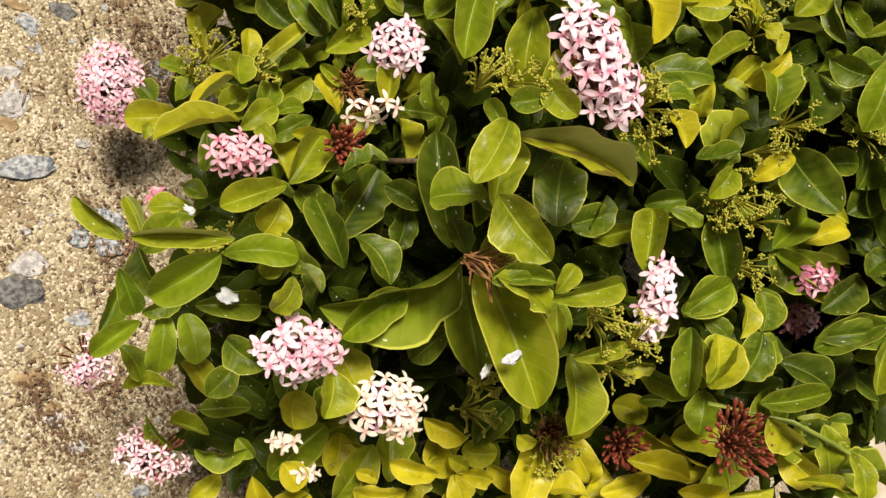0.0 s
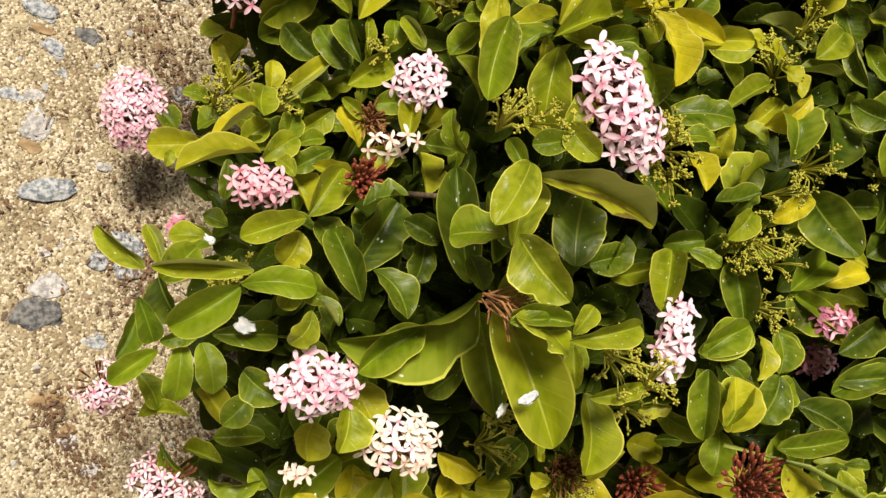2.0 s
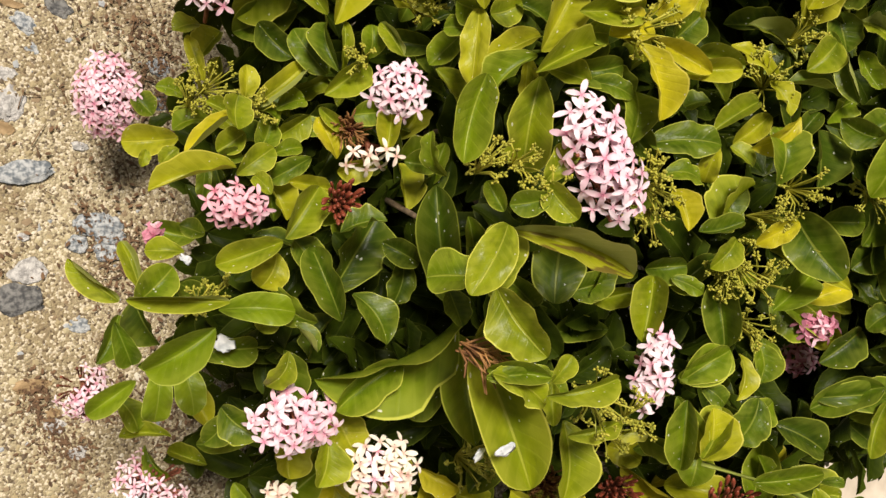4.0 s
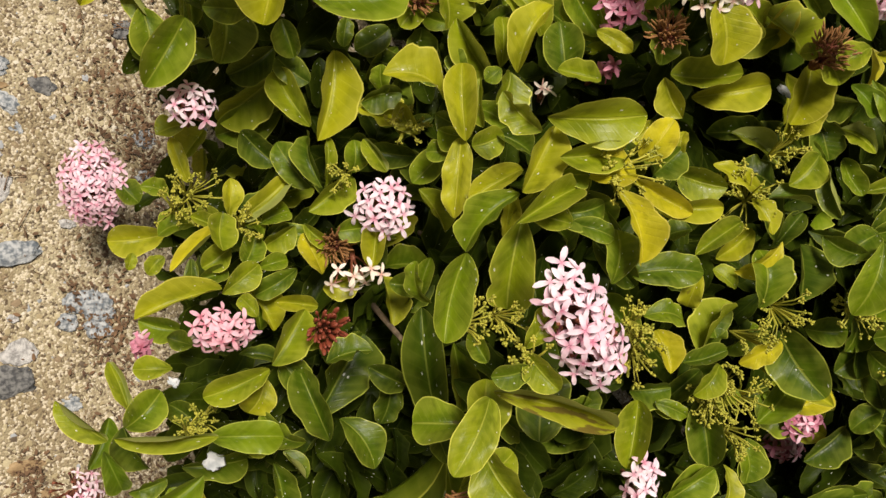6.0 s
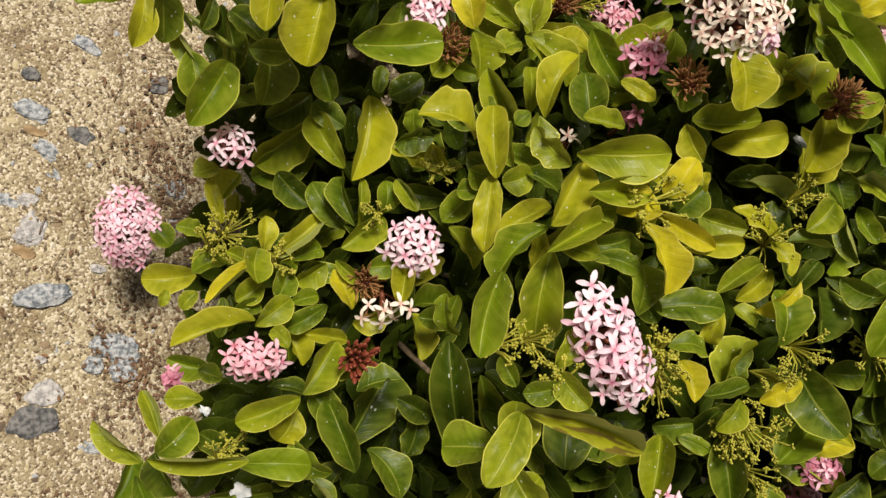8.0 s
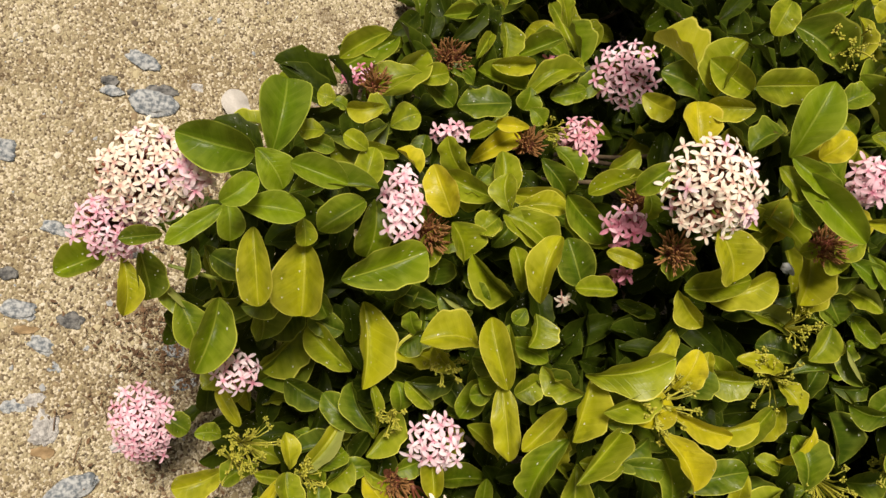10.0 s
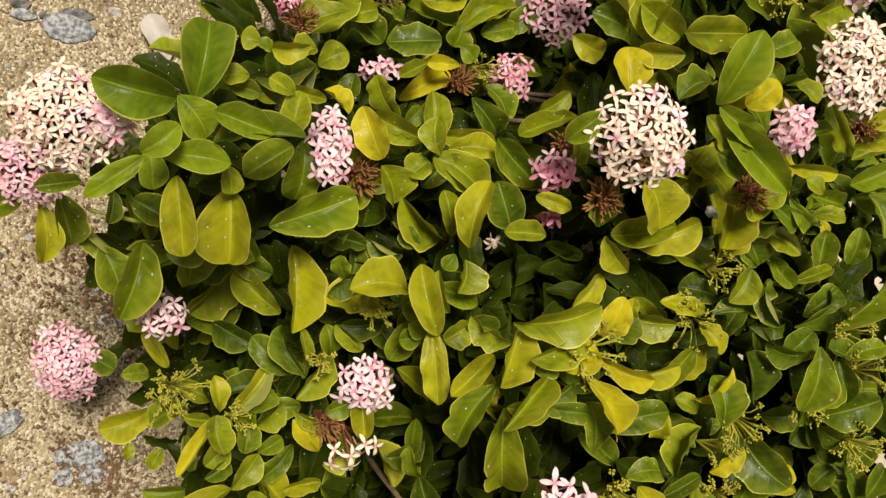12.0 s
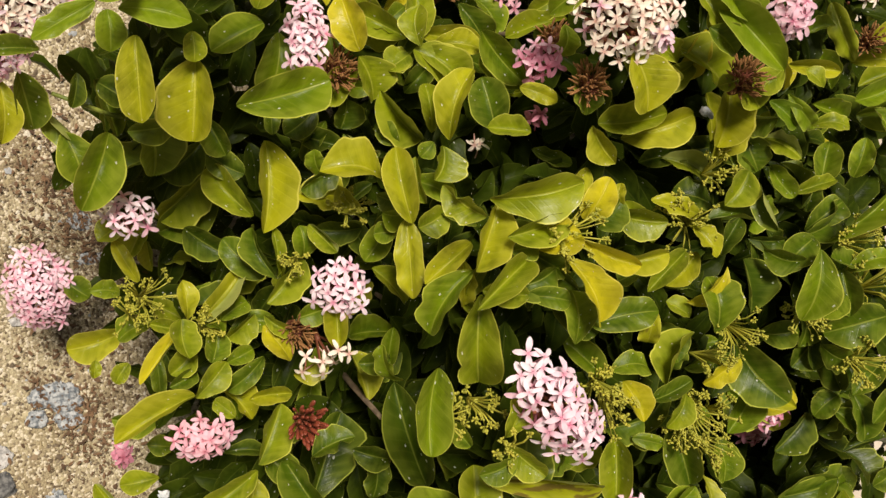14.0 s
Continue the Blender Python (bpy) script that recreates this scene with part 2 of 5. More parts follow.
# ---- mesh helpers ----
def mesh_of(name, verts, faces, material, uvs=None, smooth=True):
    me = bpy.data.meshes.new(name)
    me.from_pydata(verts, [], faces)
    if uvs is not None:
        lay = me.uv_layers.new(name="UVMap")
        idx = np.empty(len(me.loops), dtype=np.int32)
        me.loops.foreach_get("vertex_index", idx)
        lay.data.foreach_set("uv", np.asarray(uvs, dtype=np.float32)[idx].ravel())
    me.polygons.foreach_set("use_smooth", [smooth] * len(me.polygons))
    me.materials.append(material)
    return me


class Pile:
    """Gathers many small pieces into one mesh."""

    def __init__(self):
        self.v, self.f, self.uv, self.count = [], [], [], 0

    def add(self, verts, faces, uvs=None):
        self.v.append(np.asarray(verts, dtype=float))
        self.f += [tuple(i + self.count for i in face) for face in faces]
        self.uv.append(np.zeros((len(verts), 2)) if uvs is None else np.asarray(uvs))
        self.count += len(verts)

    def mesh(self, name, material, smooth=True):
        return mesh_of(name, np.concatenate(self.v).tolist(), self.f, material, np.concatenate(self.uv), smooth)


def leaf_shape(peak=0.68, droop=0.25, cup=0.16, wave=0.03, twist=0.0, slim=1.2, seed=0, rows=20, half=4, notch=0.0, curl=0.05, fold=0):
    """Unit leaf along +y, upper side +z: spoon-shaped blade, narrow at its foot, round at its tip. Returns verts, faces, uvs."""
    r = random.Random(seed)
    ph, ph2, bite, bend = r.uniform(0, 6.28), r.uniform(0, 6.28), r.uniform(0, 1), r.uniform(-0.10, 0.10)
    blunt, uneven = r.uniform(0.52, 0.80), r.uniform(0.03, 0.10)
    verts, uvs, faces = [], [], []
    for j in range(rows + 1):
        v = 0.5 - 0.5 * math.cos(math.pi * j / rows)
        if v < peak:
            prof = 0.06 + 0.94 * (1 - (1 - v / peak) ** 2.3) ** (0.95 * slim)
        else:
            prof = max(0.0, 1 - ((v - peak) / (1 - peak)) ** 2.5) ** blunt
        for i in range(-half, half + 1):
            u = i / half
            side = ph if u > 0 else ph2
            full = prof * (1 + uneven * math.sin(6.5 * v + 1.7 * side))
            if notch and u > 0:
                full *= 1 - notch * math.exp(-(((v - 0.45 - 0.3 * bite) / 0.09) ** 2))
            ripple = math.sin(15 * v + side) + 0.5 * math.sin(21 * v + 2 * side)
            x = 0.5 * u * full * (1 + 0.022 * ripple * abs(u) * v)
            z = cup * abs(u) ** 1.4 * prof * 0.5 + droop * (0.1225 + 0.3 * v - (v - 0.35) ** 2)
            z += wave * ripple * abs(u) ** 2 * prof - curl * max(0.0, abs(u) - 0.6) * prof
            z += twist * (v - 0.4) * u * prof * 0.5
            if fold and u * fold > 0.25:  # one side of the blade turned up and over
                past = (u * fold - 0.25) * min(1.0, 3.0 * v * (1.2 - v))
                x -= fold * 0.5 * full * past * 1.35
                z += 0.34 * past * prof
            verts.append((x + bend * 4 * v * (1 - v) * 0.8, v, z))
            uvs.append((0.5 + 0.5 * u, v))
    w = 2 * half + 1
    for j in range(rows):
        for i in range(2 * half):
            a = j * w + i
            faces.append((a, a + 1, a + 1 + w, a + w))
    return verts, faces, uvs


SHAPES = [
    leaf_shape(0.56, 0.40, 0.50, 0.030, 0.0, 0.80, 1),
    leaf_shape(0.62, 0.62, 0.36, 0.040, 0.2, 0.95, 2),
    leaf_shape(0.50, 0.25, 0.62, 0.030, -0.2, 0.70, 3),
    leaf_shape(0.66, 0.85, 0.30, 0.050, 0.3, 1.00, 4, curl=0.15),
    leaf_shape(0.54, -0.35, 0.60, 0.035, -0.1, 0.80, 5),
    leaf_shape(0.64, 0.55, 0.52, 0.050, 0.1, 0.90, 6),
    leaf_shape(0.52, 0.35, 0.26, 0.055, -0.2, 0.65, 7, curl=0.2),
    leaf_shape(0.60, 0.95, 0.56, 0.045, 0.2, 0.85, 8),
    leaf_shape(0.48, 0.55, 0.42, 0.050, 0.3, 0.60, 9),
    leaf_shape(0.58, 0.30, 0.70, 0.035, 0.2, 0.75, 10),
    leaf_shape(0.60, 0.45, 0.46, 0.050, 0.1, 0.85, 11, 20, 4, 0.45),
    leaf_shape(0.56, 0.40, 0.90, 0.040, 0.15, 0.80, 12),
    leaf_shape(0.62, -0.25, 0.44, 0.070, 0.25, 0.90, 13),
    leaf_shape(0.64, 0.70, 0.62, 0.060, -0.25, 0.95, 14, 20, 4, 0.25),
    leaf_shape(0.56, 0.45, 0.20, 0.030, 0.0, 0.80, 15, 18, 4, fold=1),
    leaf_shape(0.56, 0.45, 0.20, 0.030, 0.0, 0.80, 16, 18, 4, fold=-1),
]
INNER_SHAPES = [leaf_shape(0.58, 0.4, 0.3, 0.04, 0.1 * k - 0.2, 0.85, 30 + k, 8, 2) for k in range(5)]
LEAF_MESHES = {}


def leaf_mesh(shape, tone):
    if (shape, tone) not in LEAF_MESHES:
        me = LEAF_MESHES[shape, tone] = mesh_of("leaf", *SHAPES[shape][:2], TONES[tone], SHAPES[shape][2])
        if shape > 13:  # the paler underside shows on the turned-up side
            me.materials.append(BACK)
            for k, face in enumerate(me.polygons):
                if (k % 8 > 4) if shape == 14 else (k % 8 < 3):
                    face.material_index = 1
    return LEAF_MESHES[shape, tone]


def leaf_pose(x, y, z, yaw, pitch, roll):
    """A leaf's stalk end and its heading, climb and bank in degrees."""
    a, b = radians(yaw), radians(pitch)
    way = Vector((math.cos(a) * math.cos(b), math.sin(a) * math.cos(b), math.sin(b)))
    side = Vector((-math.sin(a), math.cos(a), 0))
    up = way.cross(side)
    c = radians(roll)
    face = up * math.cos(c) + side * math.sin(c)
    right = way.cross(face)
    m = Matrix((right, way, face)).transposed().to_4x4()
    return Matrix.Translation((x, y, z)) @ m


def tube(pile, path, r0, r1, sides=6):
    """A tapered tube along a path of points, closed at its end."""
    pts = [Vector(p) for p in path]
    verts, faces = [], []
    for k, p in enumerate(pts):
        d = (pts[min(k + 1, len(pts) - 1)] - pts[max(k - 1, 0)]).normalized()
        a = d.orthogonal().normalized()
        b = d.cross(a)
        r = r0 + (r1 - r0) * k / (len(pts) - 1)
        for s in range(sides):
            t = 2 * math.pi * s / sides
            verts.append(tuple(p + (a * math.cos(t) + b * math.sin(t)) * r))
    for k in range(len(pts) - 1):
        for s in range(sides):
            a, b = k * sides + s, k * sides + (s + 1) % sides
            faces.append((a, b, b + sides, a + sides))
    faces.append(tuple((len(pts) - 1) * sides + s for s in range(sides)))
    pile.add(verts, faces)


def blob(seed, rough=0.25, flat=0.55, cuts=2):
    """A worn pebble of unit radius."""
    bm = bmesh.new()
    bmesh.ops.create_icosphere(bm, subdivisions=cuts, radius=1.0)
    shift = Vector((seed * 3.7, seed * 1.3, seed * 7.1))
    for v in bm.verts:
        d = 1 + rough * noise.noise(v.co * 1.3 + shift) + 0.4 * rough * noise.noise(v.co * 3.1 + shift) + 0.15 * rough * noise.noise(v.co * 8.0 + shift)
        v.co = Vector((v.co.x * d, v.co.y * d, v.co.z * d * flat))
    vs = [tuple(v.co) for v in bm.verts]
    fs = [tuple(w.index for w in f.verts) for f in bm.faces]
    bm.free()
    return vs, fs


# ---- ground ----
def canopy_edge(x):
    """Where the sand meets the shrubs: y of the bed's edge at x."""
    return 0.25 + 0.035 * math.sin(x * 7.0 + 1.0) + (0.30 * max(0.0, -0.58 - x) / 0.4) + 0.9 * max(0.0, -0.62 - x) * (x > -0.9) + 0.25 * (x <= -0.9)


def build_ground():
    xs = np.concatenate([[-400, -40, -8, -3, -1.8], np.arange(-1.2, 0.5001, 0.0125), [1.0, 2.5, 8, 40, 400]])
    ys = np.concatenate([[-400, -40, -8, -2, -0.6], np.arange(-0.15, 0.75, 0.0125), np.arange(0.8, 2.1, 0.1), [3, 8, 40, 400]])
    verts = []
    for y in ys:
        for x in xs:
            z = 0.0
            if -1.3 < x < 0.6 and -0.3 < y < 2.2:
                z = 0.006 * noise.noise((x * 7, y * 7, 0.3)) + 0.0035 * noise.noise((x * 31, y * 31, 1.7)) + 0.002 * noise.noise((x * 75, y * 75, 4.0))
            verts.append((float(x), float(y), z))
    w = len(xs)
    faces = [(j * w + i, j * w + i + 1, j * w + i + 1 + w, j * w + i + w) for j in range(len(ys) - 1) for i in range(w - 1)]
    ob = new("ground", mesh_of("ground", verts, faces, SAND))
    return tagged(ob, "coarse tan sandy ground with small gravel and damp patches", "ground", kind="structure")


ground = build_ground()


def build_pavement():
    """A pale concrete path on the bed's far side, a little above the sand."""
    xs = [-60, -8, -3] + [0.1 * k for k in range(-20, 21)] + [3, 8, 60]
    ys = [1.36, 1.37, 1.6, 1.9, 2.3, 3.2, 3.21]
    verts = []
    for j, y in enumerate(ys):
        for x in xs:
            z = -0.02 if j in (0, len(ys) - 1) else 0.03 + 0.002 * noise.noise((x * 5, y * 5, 2.0))
            verts.append((x, y + 0.006 * noise.noise((x * 4, 0.0, j)), z))
    w = len(xs)
    faces = [(j * w + i, j * w + i + 1, j * w + i + 1 + w, j * w + i + w) for j in range(len(ys) - 1) for i in range(w - 1)]
    ob = new("pavement", mesh_of("pavement", verts, faces, CONCRETE, smooth=False))
    tagged(ob, "pale weathered concrete path behind the shrub bed", "pavement", kind="structure")


build_pavement()


def build_gravel():
    r = random.Random(5)
    kinds = [blob(k + 40, 0.9, 0.6, 1) for k in range(6)]
    pile = Pile()
    for _ in range(14000):
        x, y = r.uniform(-1.0, 0.30), r.uniform(0.0, 0.60)
        if y > canopy_edge(x) + 0.2:
            continue
        s = 0.0007 + 0.0044 * r.random() ** 5.5
        vs, fs = kinds[r.randrange(6)]
        a = r.uniform(0, 6.28)
        c, d = math.cos(a), math.sin(a)
        e = r.uniform(0.7, 1.3)
        z0 = 0.006 * noise.noise((x * 7, y * 7, 0.3)) + 0.0035 * noise.noise((x * 31, y * 31, 1.7))
        pile.add([(x + s * (p[0] * e * c - p[1] * d), y + s * (p[0] * e * d + p[1] * c), z0 + s * (0.7 * p[2] - 0.05)) for p in vs], fs)
    ob = new("gravel", pile.mesh("gravel", GRAVEL, False))
    return tagged(ob, "fine mixed tan, white and grey gravel scattered over the sand", "gravel", kind="stuff")


build_gravel()


DEBRIS = [(-0.03, 0.155, 0.016, 260), (0.02, 0.172, 0.022, 420), (0.045, 0.20, 0.02, 200), (-0.02, 0.23, 0.02, 300), (0.0, 0.31, 0.03, 160), (0.08, 0.33, 0.03, 120), (-0.46, 0.30, 0.034, 800), (-0.40, 0.33, 0.03, 350), (-0.19, 0.26, 0.025, 450), (-0.25, 0.22, 0.02, 90), (-0.28, 0.09, 0.01, 25), (-0.20, 0.12, 0.012, 30), (-0.36, 0.25, 0.03, 120)]


def build_litter():
    """Dark bits of dead leaf, bark and roots along the foot of the shrubs."""
    r = random.Random(9)
    pile = Pile()
    for _ in range(2600):
        x = r.uniform(-1.0, 0.3)
        y = canopy_edge(x) + r.gauss(0.03, 0.045)
        s = 0.0010 + 0.0042 * r.random() ** 3
        a = r.uniform(0, 6.28)
        c, d = math.cos(a), math.sin(a)
        z = r.uniform(0.003, 0.008)
        pts = ((-1, 0, 0), (-0.3, 0.45, 0.25), (0.6, 0.35, 0.1), (1, 0, 0.3), (0.3, -0.4, 0.0), (-0.5, -0.4, 0.15))
        pile.add([(x + s * (p[0] * c - p[1] * d), y + s * (p[0] * d + p[1] * c), z + s * p[2]) for p in pts], [(0, 1, 2, 3, 4, 5)])
    for px, py, spread, many in DEBRIS:
        for _ in range(int(0.85 * many)):
            x, y = r.gauss(px, spread), r.gauss(py, spread * 0.7)
            s = 0.0009 + 0.0036 * r.random() ** 3
            a = r.uniform(0, 6.28)
            c, d = math.cos(a), math.sin(a)
            z = r.uniform(0.003, 0.009)
            pts = ((-1, 0, 0), (-0.3, 0.45, 0.25), (0.6, 0.35, 0.1), (1, 0, 0.3), (0.3, -0.4, 0.0), (-0.5, -0.4, 0.15))
            pile.add([(x + s * (p[0] * c - p[1] * d), y + s * (p[0] * d + p[1] * c), z + s * p[2]) for p in pts], [(0, 1, 2, 3, 4, 5)])
    for _ in range(70):
        x = r.uniform(-1.0, 0.3)
        y = canopy_edge(x) + r.gauss(0.0, 0.05)
        a, ln = r.uniform(0, 6.28), r.uniform(0.01, 0.035)
        k = r.uniform(-0.4, 0.4)
        tube(pile, [(x + ln * t * math.cos(a + k * t), y + ln * t * math.sin(a + k * t), 0.005 + 0.004 * math.sin(3 * t)) for t in (0, 0.35, 0.7, 1)], 0.0009, 0.0005, 4)
    ob = new("plant_litter", pile.mesh("plant_litter", LITTER))
    return tagged(ob, "dark brown dead leaf bits and twigs along the foot of the shrubs", "plant litter", kind="stuff")


build_litter()
STONE_LABELS = ("blue-grey speckled stone half sunk in the sand", "dark grey rough stone lying in the sand", "whitish angular stone lying on the sand", "tan worn stone lying on the sand")
stone_count = 0


def stone(x, y, a, b, turn, tone):
    global stone_count
    stone_count += 1
    vs, fs = blob(stone_count * 1.7, 0.45, 0.45, 4)
    h = min(a, b)
    me = mesh_of("stone", [(p[0] * a, p[1] * b, p[2] * h * 0.8) for p in vs], fs, ROCKS[tone])
    ob = new("stone", me)
    ob.matrix_world = pose(x, y, 0.0, 0, 0, turn)
    tagged(ob, STONE_LABELS[tone], "stone", "stones on the sand")


stone(-0.307, 0.147, 0.0352, 0.0142, 98, 0)
stone(-0.520, 0.185, 0.0164, 0.0102, 66, 1)
stone(-0.495, 0.146, 0.0194, 0.0129, 56, 0)
stone(-0.460, 0.152, 0.0113, 0.0086, 26, 0)
stone(-0.242, 0.225, 0.0262, 0.0146, 96, 0)
stone(-0.217, 0.205, 0.0130, 0.0116, 86, 0)
stone(-0.207, 0.242, 0.0181, 0.0132, 66, 0)
stone(-0.181, 0.147, 0.0222, 0.0142, 96, 2)
stone(-0.146, 0.134, 0.0315, 0.0197, 106, 1)
stone(-0.114, 0.201, 0.0178, 0.0101, 86, 0)
stone(-0.601, 0.285, 0.0119, 0.0137, 86, 1)
stone(-0.645, 0.190, 0.0182, 0.0103, 66, 0)
stone(-0.454, 0.310, 0.0154, 0.0122, 86, 0)
stone(-0.432, 0.342, 0.0155, 0.0123, 86, 0)
stone(-0.404, 0.310, 0.0205, 0.0091, 86, 0)
stone(-0.041, 0.150, 0.0205, 0.0098, 96, 3)
stone(-0.763, 0.131, 0.0299, 0.0195, 58, 0)
stone(-0.386, 0.119, 0.0162, 0.0124, 78, 2)
stone(-0.361, 0.118, 0.0145, 0.0080, 68, 3)
stone(-0.548, 0.123, 0.0245, 0.0111, 68, 0)
stone(-0.597, 0.121, 0.0131, 0.0081, 78, 1)
stone(-0.427, 0.094, 0.0161, 0.0116, 68, 0)
stone(-0.863, 0.350, 0.0234, 0.0114, 48, 0)
stone(-0.840, 0.299, 0.0124, 0.0072, 78, 1)
stone(-0.520, 0.128, 0.0147, 0.0059, 78, 3)
stone(0.044, 0.200, 0.0140, 0.0097, 86, 2)
stone(0.010, 0.179, 0.0139, 0.0097, 86, 2)
stone(-0.235, 0.239, 0.0229, 0.0190, 76, 0)
stone(-0.007, 0.175, 0.0093, 0.0069, 86, 3)
stone(-0.429, 0.120, 0.0145, 0.0100, 86, 2)
stone(-0.800, 0.350, 0.0282, 0.0183, 69, 0)
stone(-0.825, 0.298, 0.0138, 0.0075, 74, 0)
stone(-0.817, 0.369, 0.0231, 0.0077, 74, 1)
stone(-0.820, 0.326, 0.0079, 0.0053, 74, 1)
stone(-0.816, 0.418, 0.0109, 0.0078, 74, 2)
stone(-0.803, 0.582, 0.0173, 0.0116, 74, 0)
stone(-0.763, 0.600, 0.0136, 0.0084, 74, 1)
stone(-0.225, 0.141, 0.0071, 0.0049, 86, 2)
stone(0.103, 0.278, 0.0111, 0.0071, 86, 0)
stone(-0.342, 0.208, 0.0098, 0.0058, 86, 2)
stone(-0.394, 0.128, 0.0159, 0.0213, 86, 2)


# ---- shrubs ----
def shrub(x, y, label):
    ob = new("ixora_shrub")
    ob.location = (x, y, 0)
    return tagged(ob, label, "shrub", "flowering shrubs in the bed")


SHRUBS = [
    shrub(0.02, 0.62, "glossy green ixora shrub with yellowing leaves and pale pink flower heads"),
    shrub(-0.34, 0.60, "dense ixora shrub with yellow-green leaves, pink flower heads and green buds"),
    shrub(-0.68, 0.66, "ixora shrub with large fresh green leaves and big cream-pink flower heads"),
    shrub(-0.98, 0.98, "ixora shrub with plain green leaves behind the others"),
]


def owner(x):
    return SHRUBS[0 if x > -0.17 else 1 if x > -0.49 else 2 if x > -0.80 else 3]


def under(ob, parent, m):
    """Makes ob a part of the shrub parent, at the world pose m."""
    ob.parent = parent
    ob.matrix_parent_inverse = Matrix.Translation(-parent.location)
    ob.matrix_basis = m
    return ob


PLACED = []
TONES_SET = []
leaf_random = random.Random(21)


def leaf(x, y, z, length, width, yaw, pitch, roll, tone, shape=None):
    if shape is None:
        shape = leaf_random.randrange(14)
    ob = new("leaf", leaf_mesh(shape, tone))
    under(ob, owner(x), leaf_pose(x, y, z, yaw, pitch, roll) @ Matrix.Diagonal((width, length, length, 1)))
    TONES_SET.append(tone)
    a, b = radians(yaw), radians(pitch)
    PLACED.append((x, y, z))
    PLACED.append((x + 0.7 * length * math.cos(a) * math.cos(b), y + 0.7 * length * math.sin(a) * math.cos(b), z + 0.7 * length * math.sin(b)))


leaf(-0.115, 0.449, 0.551, 0.102, 0.037, -171, 8, 30, 0, 0)
leaf(-0.129, 0.409, 0.688, 0.043, 0.034, -94, -36, -18, 2, 5)
leaf(-0.114, 0.395, 0.718, 0.051, 0.031, 167, 3, 11, 3, 5)
leaf(-0.109, 0.469, 0.684, 0.059, 0.043, 162, -8, 23, 1, 6)
leaf(-0.157, 0.397, 0.746, 0.095, 0.024, 70, 8, 7, 6, 15)
leaf(-0.126, 0.354, 0.514, 0.083, 0.041, 145, -4, -8, 0, 12)
leaf(-0.103, 0.366, 0.507, 0.070, 0.030, -160, -5, 25, 1, 13)
leaf(-0.149, 0.420, 0.553, 0.038, 0.022, -119, -1, 16, 0, 7)
leaf(-0.060, 0.383, 0.729, 0.047, 0.015, 90, 9, 1, 2, 6)
leaf(-0.111, 0.527, 0.638, 0.039, 0.023, 158, 28, -18, 1, 0)
leaf(-0.098, 0.696, 0.677, 0.058, 0.030, 121, -2, 22, 8, 2)
leaf(-0.109, 0.788, 0.594, 0.064, 0.033, 59, 20, -21, 8, 5)
leaf(-0.125, 0.638, 0.671, 0.057, 0.031, 2, 5, -41, 1, 11)
leaf(-0.069, 0.739, 0.615, 0.039, 0.031, 9, -7, -15, 2, 0)
leaf(-0.061, 0.865, 0.541, 0.053, 0.032, 118, 36, 50, 3, 8)
leaf(-0.105, 0.740, 0.674, 0.042, 0.023, 107, 21, 11, 5, 0)
leaf(-0.046, 0.599, 0.664, 0.050, 0.031, 117, 22, -8, 2, 0)
leaf(-0.030, 0.585, 0.691, 0.055, 0.024, -9, -4, -46, 2, 11)
leaf(0.015, 0.587, 0.702, 0.050, 0.029, 139, -12, 55, 3, 4)
leaf(0.011, 0.654, 0.666, 0.050, 0.034, 130, 10, -3, 2, 6)
leaf(-0.020, 0.744, 0.668, 0.083, 0.033, 90, 11, -1, 1, 3)
leaf(-0.465, 0.879, 0.744, 0.060, 0.023, 10, 2, -72, 3, 6)
leaf(-0.413, 0.802, 0.743, 0.045, 0.016, 60, 40, -31, 4, 0)
leaf(-0.373, 0.945, 0.698, 0.055, 0.029, 99, 22, 4, 8, 4)
leaf(-0.415, 0.978, 0.679, 0.045, 0.021, 82, 32, -5, 4, 7)
leaf(-0.385, 0.771, 0.761, 0.040, 0.017, 40, -5, -51, 8, 3)
leaf(-0.383, 0.761, 0.748, 0.034, 0.021, 35, 11, -24, 7, 5)
leaf(-0.356, 0.852, 0.714, 0.034, 0.019, 69, 40, 9, 3, 3)
leaf(-0.298, 0.857, 0.705, 0.044, 0.026, 157, 11, 36, 2, 9)
leaf(-0.299, 0.886, 0.721, 0.039, 0.022, 161, 23, 47, 2, 8)
leaf(-0.354, 0.791, 0.705, 0.042, 0.036, 19, 47, 3, 3, 15)
leaf(-0.328, 0.796, 0.704, 0.039, 0.020, 26, 7, -30, 2, 4)
leaf(-0.389, 0.732, 0.725, 0.050, 0.034, -5, -27, -20, 4, 9)
leaf(-0.360, 0.769, 0.705, 0.036, 0.032, 14, -1, -27, 1, 8)
leaf(-0.321, 0.744, 0.678, 0.055, 0.036, -132, -18, -34, 3, 14)
leaf(-0.299, 0.702, 0.695, 0.058, 0.019, -112, 2, -5, 4, 6)
leaf(-0.316, 0.745, 0.726, 0.048, 0.025, 5, 13, -49, 1, 15)
leaf(-0.292, 0.709, 0.696, 0.050, 0.029, 71, 27, 46, 1, 0)
leaf(-0.327, 0.747, 0.721, 0.039, 0.029, -47, -16, -13, 3, 9)
leaf(-0.291, 0.682, 0.704, 0.035, 0.021, 17, 19, -8, 4, 10)
leaf(-0.248, 0.812, 0.735, 0.092, 0.023, 120, 20, 12, 2, 7)
leaf(-0.260, 0.825, 0.702, 0.046, 0.027, 117, 26, 18, 1, 3)
leaf(-0.256, 0.785, 0.744, 0.036, 0.029, -58, -23, -26, 1, 7)
